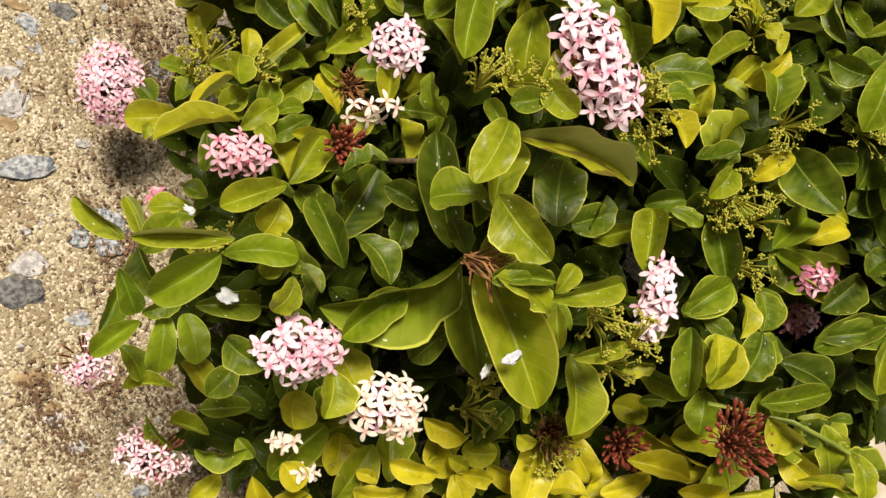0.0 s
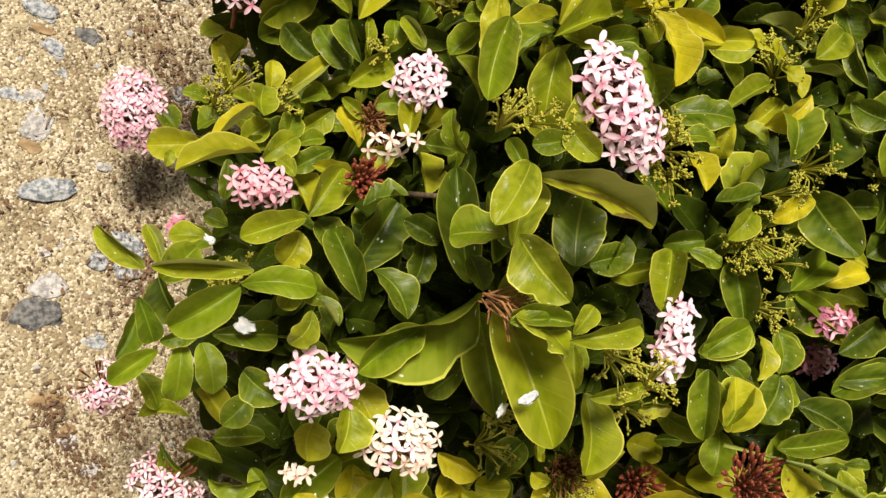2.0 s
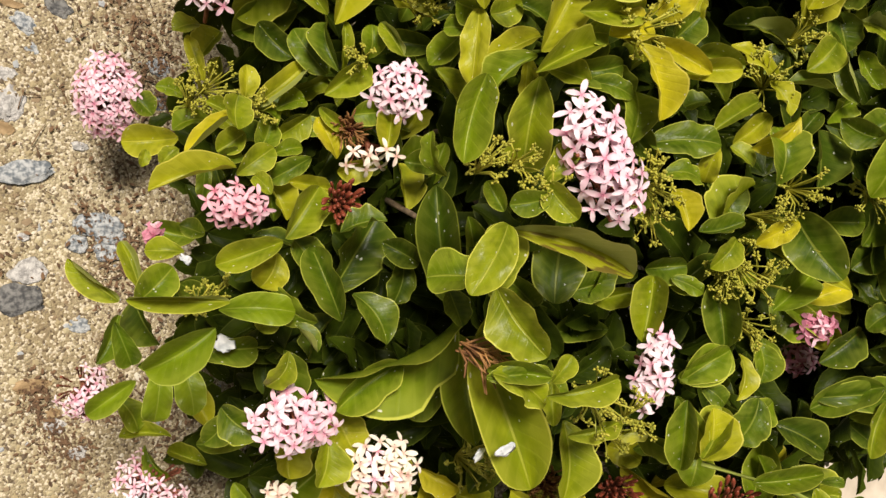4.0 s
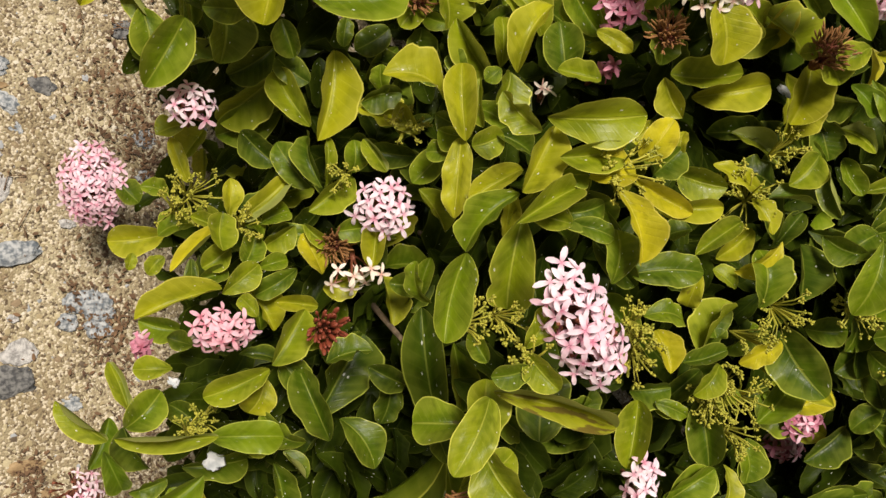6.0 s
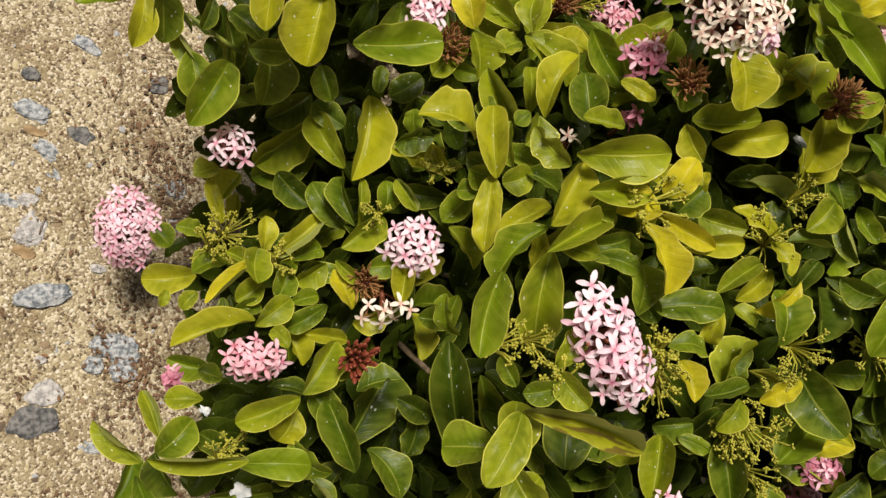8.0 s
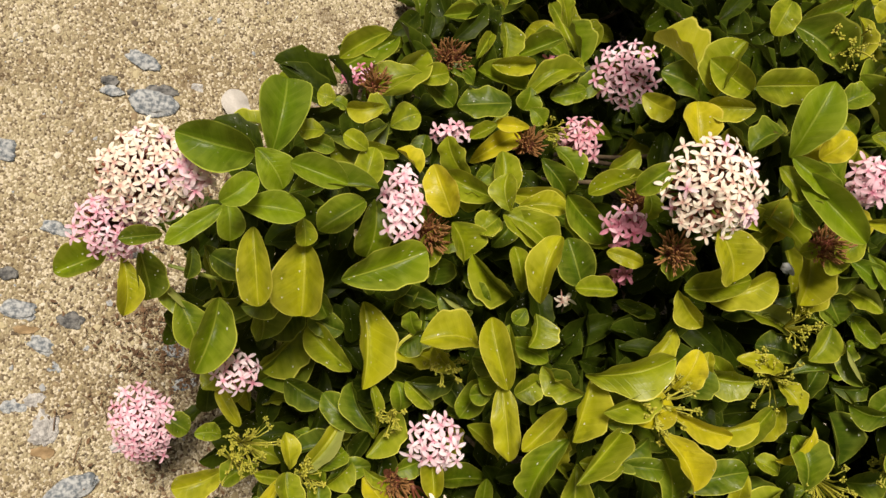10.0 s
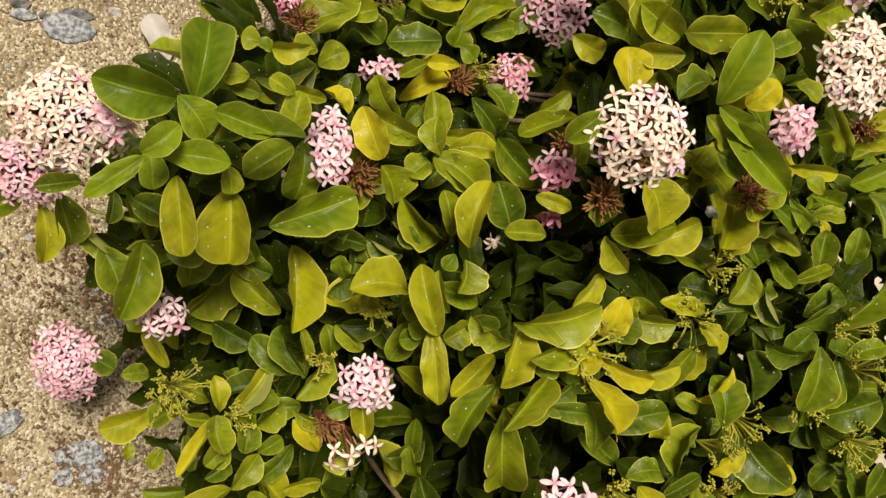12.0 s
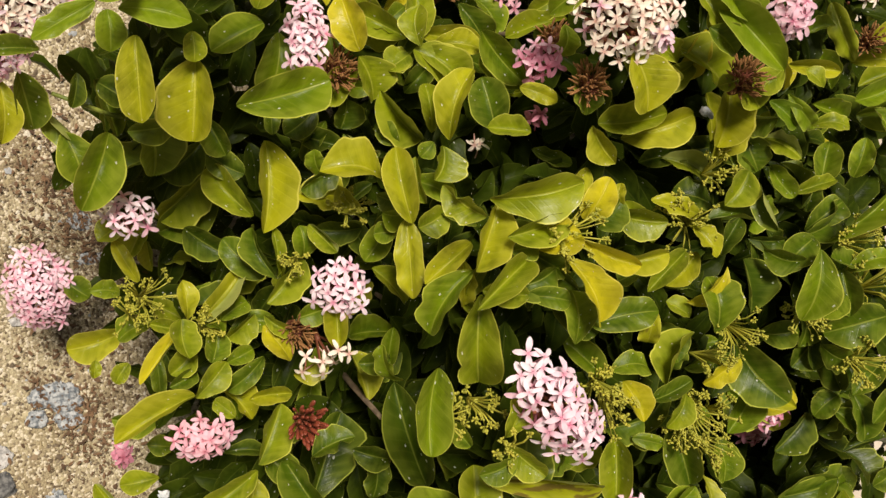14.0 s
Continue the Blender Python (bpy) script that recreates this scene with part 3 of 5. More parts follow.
leaf(-0.324, 0.772, 0.706, 0.029, 0.011, -142, -21, 34, 1, 1)
leaf(-0.436, 0.817, 0.757, 0.027, 0.015, 93, 29, 29, 2, 9)
leaf(-0.383, 0.791, 0.782, 0.023, 0.017, -143, -9, 4, 3, 1)
leaf(-0.357, 0.909, 0.712, 0.044, 0.020, -117, -8, 10, 2, 9)
leaf(-0.360, 0.953, 0.712, 0.050, 0.050, -9, 14, -11, 2, 11)
leaf(-0.534, 0.184, 0.483, 0.054, 0.024, -7, -19, 10, 4, 1)
leaf(-0.538, 0.200, 0.485, 0.052, 0.028, 8, -31, 4, 1, 2)
leaf(-0.517, 0.214, 0.449, 0.053, 0.026, 35, 2, -24, 1, 15)
leaf(-0.488, 0.228, 0.462, 0.048, 0.033, 9, -3, -7, 2, 1)
leaf(-0.482, 0.266, 0.461, 0.073, 0.038, -30, -3, 4, 2, 7)
leaf(-0.467, 0.336, 0.389, 0.089, 0.040, -73, -7, -36, 1, 5)
leaf(-0.490, 0.288, 0.504, 0.057, 0.043, 0, -14, 13, 1, 7)
leaf(-0.468, 0.299, 0.545, 0.038, 0.022, -87, 2, 25, 1, 7)
leaf(-0.467, 0.353, 0.440, 0.051, 0.031, -59, -28, 15, 0, 11)
leaf(-0.507, 0.313, 0.595, 0.065, 0.044, -10, -18, -30, 4, 11)
leaf(-0.472, 0.285, 0.543, 0.027, 0.015, 145, 22, -16, 2, 11)
leaf(-0.537, 0.270, 0.433, 0.055, 0.019, 10, -3, -4, 1, 11)
leaf(-0.531, 0.245, 0.488, 0.030, 0.015, -17, -21, 8, 0, 0)
leaf(-0.520, 0.259, 0.493, 0.043, 0.027, 45, 12, -1, 0, 8)
leaf(-0.475, 0.341, 0.503, 0.035, 0.024, 19, -7, -32, 1, 11)
leaf(-0.442, 0.357, 0.424, 0.072, 0.040, -53, -36, 24, 3, 2)
leaf(-0.419, 0.373, 0.391, 0.070, 0.040, -68, -21, 4, 1, 9)
leaf(-0.386, 0.374, 0.472, 0.061, 0.029, -152, -10, 27, 3, 5)
leaf(-0.448, 0.387, 0.510, 0.083, 0.037, -12, -6, 2, 4, 9)
leaf(-0.425, 0.372, 0.480, 0.038, 0.027, -133, -15, 19, 1, 6)
leaf(-0.469, 0.342, 0.582, 0.082, 0.039, 96, 9, -11, 2, 12)
leaf(-0.501, 0.467, 0.570, 0.044, 0.040, 21, -26, 4, 3, 9)
leaf(-0.498, 0.472, 0.549, 0.045, 0.027, -43, -33, -9, 3, 4)
leaf(-0.523, 0.530, 0.545, 0.039, 0.031, -106, -6, 66, 3, 3)
leaf(-0.497, 0.519, 0.568, 0.029, 0.026, -72, 3, -23, 3, 5)
leaf(-0.514, 0.539, 0.551, 0.050, 0.029, 168, 4, 13, 3, 2)
leaf(-0.498, 0.513, 0.588, 0.046, 0.038, 38, 8, 0, 3, 0)
leaf(-0.520, 0.546, 0.551, 0.058, 0.025, 65, 26, -20, 4, 5)
leaf(-0.502, 0.570, 0.615, 0.063, 0.032, 37, -6, -34, 2, 4)
leaf(-0.421, 0.518, 0.558, 0.061, 0.029, -143, 9, 45, 3, 11)
leaf(-0.422, 0.513, 0.587, 0.044, 0.020, 179, 6, 24, 3, 13)
leaf(-0.409, 0.509, 0.620, 0.064, 0.029, 154, 18, 48, 4, 7)
leaf(-0.415, 0.571, 0.602, 0.048, 0.037, -175, 2, 33, 1, 2)
leaf(-0.385, 0.440, 0.613, 0.057, 0.036, -107, 3, -24, 4, 7)
leaf(-0.345, 0.443, 0.643, 0.063, 0.027, 179, -1, 31, 4, 0)
leaf(-0.450, 0.467, 0.501, 0.029, 0.038, 164, 25, -18, 1, 2)
leaf(-0.413, 0.473, 0.556, 0.039, 0.026, -129, -2, 23, 1, 14)
leaf(-0.419, 0.489, 0.566, 0.024, 0.021, -151, -8, 31, 1, 3)
leaf(-0.367, 0.444, 0.523, 0.053, 0.041, -122, 1, -30, 4, 8)
leaf(-0.365, 0.442, 0.563, 0.033, 0.021, -149, -7, 54, 4, 1)
leaf(-0.406, 0.438, 0.538, 0.039, 0.027, -76, -7, 36, 1, 4)
leaf(-0.406, 0.423, 0.535, 0.026, 0.021, -164, 24, 61, 2, 6)
leaf(-0.402, 0.485, 0.647, 0.030, 0.037, -27, -5, 17, 3, 11)
leaf(-0.336, 0.454, 0.736, 0.040, 0.023, -138, -9, 57, 3, 10)
leaf(-0.403, 0.584, 0.636, 0.039, 0.022, -110, -27, -6, 3, 4)
leaf(-0.349, 0.468, 0.724, 0.072, 0.035, 87, 30, -32, 3, 1)
leaf(-0.359, 0.468, 0.629, 0.040, 0.020, -174, 9, 63, 3, 0)
leaf(-0.453, 0.397, 0.506, 0.027, 0.016, 173, 10, 5, 1, 6)
leaf(-0.408, 0.484, 0.635, 0.017, 0.015, -50, -20, -18, 2, 1)
leaf(-0.364, 0.467, 0.603, 0.030, 0.021, -114, -10, 41, 1, 0)
leaf(-0.469, 0.437, 0.521, 0.037, 0.027, -58, -26, -2, 0, 6)
leaf(-0.437, 0.603, 0.763, 0.050, 0.047, 16, -16, -9, 4, 0)
leaf(-0.433, 0.626, 0.763, 0.030, 0.021, 39, -5, -57, 3, 7)
leaf(-0.447, 0.683, 0.726, 0.057, 0.045, 40, 13, 4, 3, 13)
leaf(-0.475, 0.664, 0.785, 0.046, 0.022, 20, 0, -13, 3, 8)
leaf(-0.435, 0.598, 0.702, 0.033, 0.030, 5, -11, -6, 1, 8)
leaf(-0.441, 0.571, 0.652, 0.035, 0.016, 54, 21, -23, 4, 6)
leaf(-0.393, 0.602, 0.705, 0.057, 0.029, 84, 38, 8, 3, 4)
leaf(-0.379, 0.637, 0.689, 0.065, 0.030, 96, 34, -19, 4, 5)
leaf(-0.402, 0.734, 0.731, 0.053, 0.036, -18, -15, -22, 4, 11)
leaf(-0.398, 0.716, 0.765, 0.023, 0.030, 18, 9, -23, 3, 2)
leaf(-0.403, 0.735, 0.790, 0.031, 0.022, -62, -28, -22, 3, 1)
leaf(-0.402, 0.702, 0.772, 0.018, 0.014, -87, -40, -11, 3, 1)
leaf(-0.367, 0.761, 0.753, 0.030, 0.040, -113, -46, 81, 1, 2)
leaf(-0.393, 0.605, 0.694, 0.038, 0.025, 10, 17, -76, 4, 1)
leaf(-0.486, 0.616, 0.674, 0.028, 0.030, -11, -25, 8, 2, 3)
leaf(-0.533, 0.675, 0.606, 0.036, 0.025, -67, -31, 13, 3, 0)
leaf(-0.318, 0.543, 0.734, 0.038, 0.024, 146, 30, 25, 5, 8)
leaf(-0.443, 0.656, 0.795, 0.031, 0.025, 40, 4, -21, 1, 9)
leaf(-0.468, 0.683, 0.784, 0.028, 0.017, 2, -8, -60, 2, 5)
leaf(-0.305, 0.278, 0.266, 0.058, 0.034, -85, -7, 8, 4, 5)
leaf(-0.307, 0.297, 0.342, 0.040, 0.027, -78, -13, -30, 2, 7)
leaf(-0.373, 0.247, 0.168, 0.032, 0.029, 44, 3, 4, 1, 2)
leaf(-0.346, 0.280, 0.286, 0.030, 0.019, -105, 6, -9, 2, 8)
leaf(-0.301, 0.298, 0.425, 0.064, 0.020, -48, 4, -7, 5, 15)
leaf(-0.306, 0.305, 0.431, 0.037, 0.019, 177, 8, -9, 4, 1)
leaf(-0.308, 0.293, 0.457, 0.039, 0.028, -8, 25, 3, 3, 4)
leaf(-0.278, 0.303, 0.439, 0.031, 0.024, -55, -9, -7, 3, 9)
leaf(-0.262, 0.314, 0.446, 0.031, 0.026, 154, -13, 5, 2, 4)
leaf(-0.302, 0.310, 0.443, 0.068, 0.026, 131, 15, -19, 4, 14)
leaf(-0.329, 0.371, 0.475, 0.052, 0.029, -147, -12, 21, 1, 6)
leaf(-0.325, 0.373, 0.500, 0.055, 0.022, -177, -22, 49, 1, 7)
leaf(-0.327, 0.379, 0.488, 0.047, 0.010, 179, 15, -1, 3, 1)
leaf(-0.338, 0.405, 0.491, 0.055, 0.027, -53, 2, 15, 3, 2)
leaf(-0.236, 0.290, 0.456, 0.042, 0.024, 127, 7, -9, 3, 1)
leaf(-0.259, 0.328, 0.444, 0.027, 0.017, 104, 10, 7, 2, 7)
leaf(-0.299, 0.330, 0.449, 0.030, 0.021, 112, 1, 13, 2, 5)
leaf(-0.297, 0.364, 0.445, 0.036, 0.025, -55, -32, 25, 3, 2)
leaf(-0.249, 0.374, 0.485, 0.041, 0.028, -154, -1, -13, 5, 1)
leaf(-0.240, 0.287, 0.468, 0.078, 0.024, -73, -3, -33, 4, 0)
leaf(-0.411, 0.289, 0.329, 0.032, 0.027, -68, 12, -35, 3, 1)
leaf(-0.352, 0.291, 0.332, 0.049, 0.016, -162, -2, 10, 4, 6)
leaf(-0.409, 0.312, 0.319, 0.039, 0.029, -37, 0, -27, 3, 11)
leaf(-0.286, 0.383, 0.502, 0.026, 0.024, 95, 11, -15, 2, 0)
leaf(-0.339, 0.401, 0.502, 0.030, 0.023, -180, 18, 9, 2, 7)
leaf(-0.391, 0.325, 0.414, 0.046, 0.031, 45, 4, -28, 0, 4)
leaf(-0.295, 0.359, 0.485, 0.031, 0.013, 46, 12, -25, 3, 7)
leaf(-0.245, 0.403, 0.504, 0.035, 0.023, -73, -24, 27, 4, 2)
leaf(-0.256, 0.362, 0.450, 0.046, 0.021, -60, -6, -5, 1, 3)
leaf(-0.220, 0.368, 0.486, 0.042, 0.016, -98, 6, 3, 4, 4)
leaf(-0.214, 0.311, 0.491, 0.025, 0.015, -148, -31, 13, 3, 8)
leaf(-0.276, 0.259, 0.360, 0.023, 0.016, -43, -15, -15, 3, 8)
leaf(-0.284, 0.239, 0.303, 0.018, 0.012, -17, -5, 7, 3, 8)
leaf(-0.299, 0.297, 0.420, 0.026, 0.014, -114, -3, -1, 3, 11)
leaf(-0.283, 0.331, 0.445, 0.022, 0.027, -136, -6, -48, 2, 7)
leaf(-0.258, 0.301, 0.435, 0.029, 0.016, -74, 7, -2, 1, 11)
leaf(-0.336, 0.423, 0.530, 0.036, 0.023, -148, -9, -1, 3, 14)
leaf(-0.349, 0.444, 0.633, 0.065, 0.025, -7, -4, -39, 4, 6)
leaf(-0.351, 0.466, 0.559, 0.041, 0.026, -46, -9, -22, 2, 0)
leaf(-0.341, 0.451, 0.598, 0.020, 0.019, -99, -21, 1, 2, 7)
leaf(-0.355, 0.458, 0.618, 0.026, 0.028, -99, -5, 56, 2, 0)
leaf(-0.340, 0.446, 0.647, 0.027, 0.026, 110, 23, -8, 3, 4)
leaf(-0.316, 0.436, 0.566, 0.045, 0.025, 33, -2, 7, 3, 9)
leaf(-0.319, 0.477, 0.670, 0.051, 0.020, -62, -11, -25, 4, 0)
leaf(-0.297, 0.459, 0.697, 0.056, 0.029, 155, 18, 2, 4, 9)
leaf(-0.298, 0.464, 0.685, 0.061, 0.029, -40, -26, -44, 2, 13)
leaf(-0.279, 0.460, 0.694, 0.073, 0.037, -3, -20, -29, 3, 13)
leaf(-0.271, 0.434, 0.727, 0.063, 0.021, 115, -4, 12, 3, 9)
leaf(-0.271, 0.487, 0.719, 0.037, 0.020, -109, -17, 5, 3, 9)
leaf(-0.283, 0.475, 0.700, 0.046, 0.023, 94, 27, -22, 1, 7)
leaf(-0.271, 0.486, 0.714, 0.036, 0.018, 68, 27, -5, 1, 3)
leaf(-0.225, 0.517, 0.722, 0.042, 0.033, 168, -1, -1, 2, 3)
leaf(-0.306, 0.534, 0.738, 0.038, 0.031, -86, -12, -27, 5, 9)
leaf(-0.292, 0.505, 0.754, 0.059, 0.030, 24, -10, -2, 5, 5)
leaf(-0.248, 0.359, 0.789, 0.057, 0.026, -14, -10, -16, 2, 4)
leaf(-0.218, 0.429, 0.594, 0.040, 0.023, -154, 15, 75, 2, 3)
leaf(-0.234, 0.439, 0.554, 0.029, 0.022, -96, -6, 2, 1, 11)
leaf(-0.291, 0.420, 0.507, 0.042, 0.022, -14, 10, -27, 4, 11)
leaf(-0.244, 0.426, 0.503, 0.049, 0.027, -1, 21, 14, 4, 2)
leaf(-0.318, 0.470, 0.733, 0.056, 0.024, 96, 3, -15, 3, 2)
leaf(-0.350, 0.465, 0.652, 0.033, 0.020, 61, 9, -2, 1, 11)
leaf(-0.307, 0.479, 0.719, 0.023, 0.020, 90, 11, -15, 2, 5)
leaf(-0.354, 0.462, 0.510, 0.044, 0.024, -101, -15, 23, 0, 0)
leaf(-0.314, 0.618, 0.687, 0.042, 0.030, 65, 35, -38, 3, 2)
leaf(-0.302, 0.536, 0.736, 0.048, 0.017, 47, 30, -33, 5, 7)
leaf(-0.281, 0.553, 0.733, 0.051, 0.018, 86, 36, -19, 4, 5)
leaf(-0.232, 0.555, 0.698, 0.059, 0.029, 88, 21, 11, 1, 6)
leaf(-0.271, 0.663, 0.709, 0.051, 0.019, -59, -11, -26, 3, 2)
leaf(-0.266, 0.695, 0.690, 0.041, 0.019, -50, -26, -16, 4, 9)
leaf(-0.199, 0.663, 0.723, 0.048, 0.035, 175, 0, 16, 2, 7)
leaf(-0.252, 0.675, 0.741, 0.045, 0.026, -54, -36, 23, 5, 1)
leaf(-0.239, 0.770, 0.745, 0.043, 0.026, -117, -21, 51, 1, 1)
leaf(-0.247, 0.764, 0.765, 0.065, 0.036, -15, -21, -29, 2, 1)
leaf(-0.233, 0.613, 0.713, 0.034, 0.018, -4, -30, -50, 4, 3)
leaf(-0.265, 0.602, 0.718, 0.021, 0.019, -78, -33, -38, 1, 5)
leaf(-0.216, 0.653, 0.708, 0.025, 0.019, -136, -17, -10, 3, 0)
leaf(-0.251, 0.727, 0.711, 0.050, 0.062, 3, -8, 17, 0, 2)
leaf(-0.257, 0.798, 0.712, 0.068, 0.036, 106, -4, -28, 1, 3)
leaf(-0.337, 0.785, 0.698, 0.045, 0.027, -127, -30, 24, 0, 11)
leaf(-0.302, 0.741, 0.675, 0.044, 0.030, -119, -12, -9, 0, 3)
leaf(-0.356, 0.738, 0.669, 0.056, 0.024, -91, -19, -4, 0, 4)
leaf(-0.320, 0.582, 0.735, 0.020, 0.013, 175, 9, 62, 4, 3)
leaf(-0.308, 0.564, 0.722, 0.030, 0.025, 137, 31, -1, 1, 9)
leaf(-0.124, 0.182, 0.508, 0.051, 0.025, -133, -11, 6, 3, 14)
leaf(-0.138, 0.212, 0.418, 0.047, 0.022, -162, -15, -18, 3, 14)
leaf(-0.125, 0.205, 0.442, 0.043, 0.031, 135, 12, 2, 2, 7)
leaf(-0.121, 0.263, 0.533, 0.080, 0.022, -93, -17, -4, 3, 14)
leaf(-0.170, 0.310, 0.524, 0.058, 0.024, -71, -7, -3, 3, 5)
leaf(-0.173, 0.314, 0.518, 0.055, 0.029, 145, 0, -6, 3, 9)
leaf(-0.163, 0.311, 0.503, 0.033, 0.032, -26, -5, 3, 4, 3)
leaf(-0.174, 0.329, 0.496, 0.034, 0.028, 38, 12, -5, 1, 2)
leaf(-0.103, 0.348, 0.496, 0.050, 0.027, -128, 5, 42, 2, 3)
leaf(-0.201, 0.300, 0.242, 0.050, 0.028, -107, -12, 13, 2, 9)
leaf(-0.171, 0.252, 0.415, 0.035, 0.021, -93, -18, -15, 3, 1)
leaf(-0.190, 0.278, 0.383, 0.026, 0.019, -110, 4, -10, 1, 1)
leaf(-0.197, 0.361, 0.523, 0.025, 0.018, -75, -13, 9, 2, 2)
leaf(-0.121, 0.315, 0.503, 0.032, 0.020, -35, -25, -12, 3, 0)
leaf(-0.120, 0.267, 0.439, 0.032, 0.023, -132, -7, 9, 0, 4)
leaf(-0.184, 0.442, 0.604, 0.060, 0.023, 8, -10, -13, 2, 9)
leaf(-0.174, 0.347, 0.561, 0.039, 0.026, 103, 26, 48, 1, 10)
leaf(-0.155, 0.413, 0.538, 0.041, 0.026, -13, -10, 5, 0, 6)
leaf(-0.157, 0.377, 0.776, 0.055, 0.027, -36, 7, -19, 3, 6)
leaf(-0.185, 0.412, 0.763, 0.032, 0.019, 142, 7, 3, 3, 3)
leaf(-0.183, 0.401, 0.785, 0.031, 0.021, 36, 13, -39, 3, 4)
leaf(-0.174, 0.413, 0.711, 0.025, 0.014, -157, -14, 32, 2, 2)
leaf(-0.174, 0.407, 0.780, 0.028, 0.017, -81, -14, 6, 1, 5)
leaf(-0.125, 0.364, 0.540, 0.051, 0.033, 29, 15, 13, 1, 1)
leaf(-0.136, 0.576, 0.658, 0.034, 0.024, 93, 34, -17, 1, 11)
leaf(-0.189, 0.542, 0.739, 0.034, 0.021, 3, 20, -17, 5, 9)
leaf(-0.200, 0.533, 0.737, 0.033, 0.023, 80, 12, 25, 2, 3)
leaf(-0.210, 0.648, 0.661, 0.040, 0.034, 12, 26, -13, 1, 5)
leaf(-0.163, 0.620, 0.698, 0.052, 0.025, 139, 12, 72, 3, 11)
leaf(-0.161, 0.584, 0.716, 0.040, 0.016, 101, 16, 26, 1, 4)
leaf(-0.170, 0.689, 0.719, 0.039, 0.018, -59, -35, -6, 5, 8)
leaf(-0.178, 0.709, 0.698, 0.067, 0.042, 14, 28, -52, 1, 8)
leaf(-0.151, 0.699, 0.675, 0.074, 0.020, 44, 43, -20, 4, 1)
leaf(-0.176, 0.760, 0.679, 0.036, 0.026, 82, 46, -7, 1, 7)
leaf(-0.189, 0.804, 0.700, 0.038, 0.043, -12, -15, 6, 1, 0)
leaf(-0.199, 0.805, 0.748, 0.033, 0.027, -62, -28, -25, 2, 2)
leaf(-0.129, 0.575, 0.670, 0.056, 0.028, -20, 5, -40, 3, 11)
leaf(-0.127, 0.584, 0.681, 0.030, 0.014, 63, 14, -8, 2, 6)
leaf(-0.156, 0.626, 0.712, 0.034, 0.021, -46, -9, -7, 3, 7)
leaf(-0.124, 0.668, 0.690, 0.026, 0.024, -85, -38, -33, 2, 7)
leaf(-0.066, 0.866, 0.551, 0.041, 0.030, -63, -37, -24, 2, 8)
leaf(-0.178, 0.829, 0.691, 0.055, 0.024, -23, 0, -21, 0, 4)
leaf(-0.153, 0.806, 0.707, 0.032, 0.031, 36, 37, -70, 1, 3)
leaf(-0.093, 0.843, 0.684, 0.031, 0.024, -54, -31, -40, 1, 8)
leaf(-0.083, 0.840, 0.685, 0.035, 0.032, 36, 22, -34, 1, 6)
leaf(-0.100, 0.239, 0.583, 0.059, 0.030, -59, -19, 3, 8, 11)
leaf(-0.116, 0.263, 0.494, 0.063, 0.028, 86, 14, 2, 8, 3)
leaf(-0.127, 0.203, 0.448, 0.044, 0.035, 29, -6, -55, 0, 2)
leaf(-0.109, 0.186, 0.453, 0.042, 0.021, 23, -19, -13, 7, 5)
leaf(-0.119, 0.214, 0.278, 0.054, 0.024, -25, 8, 8, 7, 9)
leaf(-0.061, 0.197, 0.488, 0.045, 0.019, -55, -10, -5, 8, 7)
leaf(-0.077, 0.225, 0.440, 0.056, 0.025, -4, -12, -9, 8, 3)
leaf(-0.071, 0.240, 0.449, 0.045, 0.027, 13, 4, -1, 8, 6)
leaf(-0.082, 0.257, 0.416, 0.060, 0.027, 90, -1, -10, 1, 5)
leaf(-0.080, 0.236, 0.457, 0.033, 0.015, -75, -10, 17, 1, 8)
leaf(-0.102, 0.441, 0.580, 0.140, 0.055, -72, 7, 40, 2, 0)
leaf(-0.068, 0.377, 0.607, 0.063, 0.030, -58, -4, 2, 2, 4)
leaf(-0.081, 0.288, 0.603, 0.030, 0.025, -34, -8, 23, 3, 3)
leaf(-0.102, 0.318, 0.527, 0.030, 0.018, 35, 9, 5, 1, 14)
leaf(-0.081, 0.412, 0.664, 0.112, 0.047, 16, 9, -25, 3, 0)
leaf(-0.088, 0.449, 0.564, 0.096, 0.037, -3, 19, -35, 2, 1)
leaf(-0.120, 0.395, 0.727, 0.058, 0.038, 27, 21, -52, 3, 10)
leaf(-0.082, 0.400, 0.686, 0.047, 0.029, 122, 12, 13, 3, 8)
leaf(-0.065, 0.389, 0.720, 0.044, 0.015, 79, 33, -4, 2, 9)
leaf(-0.063, 0.385, 0.734, 0.050, 0.025, 61, -6, 22, 3, 6)
leaf(-0.053, 0.438, 0.723, 0.024, 0.015, 146, 20, 11, 3, 5)
leaf(-0.046, 0.420, 0.744, 0.052, 0.018, 101, 15, -12, 3, 5)
leaf(-0.119, 0.510, 0.645, 0.035, 0.029, 102, 9, -19, 1, 6)
leaf(-0.112, 0.548, 0.621, 0.039, 0.017, 102, 34, -8, 3, 9)
leaf(-0.046, 0.446, 0.549, 0.046, 0.028, -50, -26, -32, 1, 1)
leaf(-0.051, 0.473, 0.670, 0.034, 0.015, -2, 1, -38, 3, 10)
leaf(-0.045, 0.418, 0.561, 0.022, 0.017, -80, -22, -13, 1, 2)
leaf(-0.122, 0.407, 0.633, 0.029, 0.021, 14, 13, -7, 0, 8)
leaf(-0.010, 0.478, 0.679, 0.044, 0.013, 102, 16, -4, 3, 8)
leaf(-0.086, 0.398, 0.690, 0.037, 0.019, 141, 6, -15, 3, 1)
leaf(-0.042, 0.601, 0.664, 0.048, 0.029, 122, 21, 13, 2, 1)
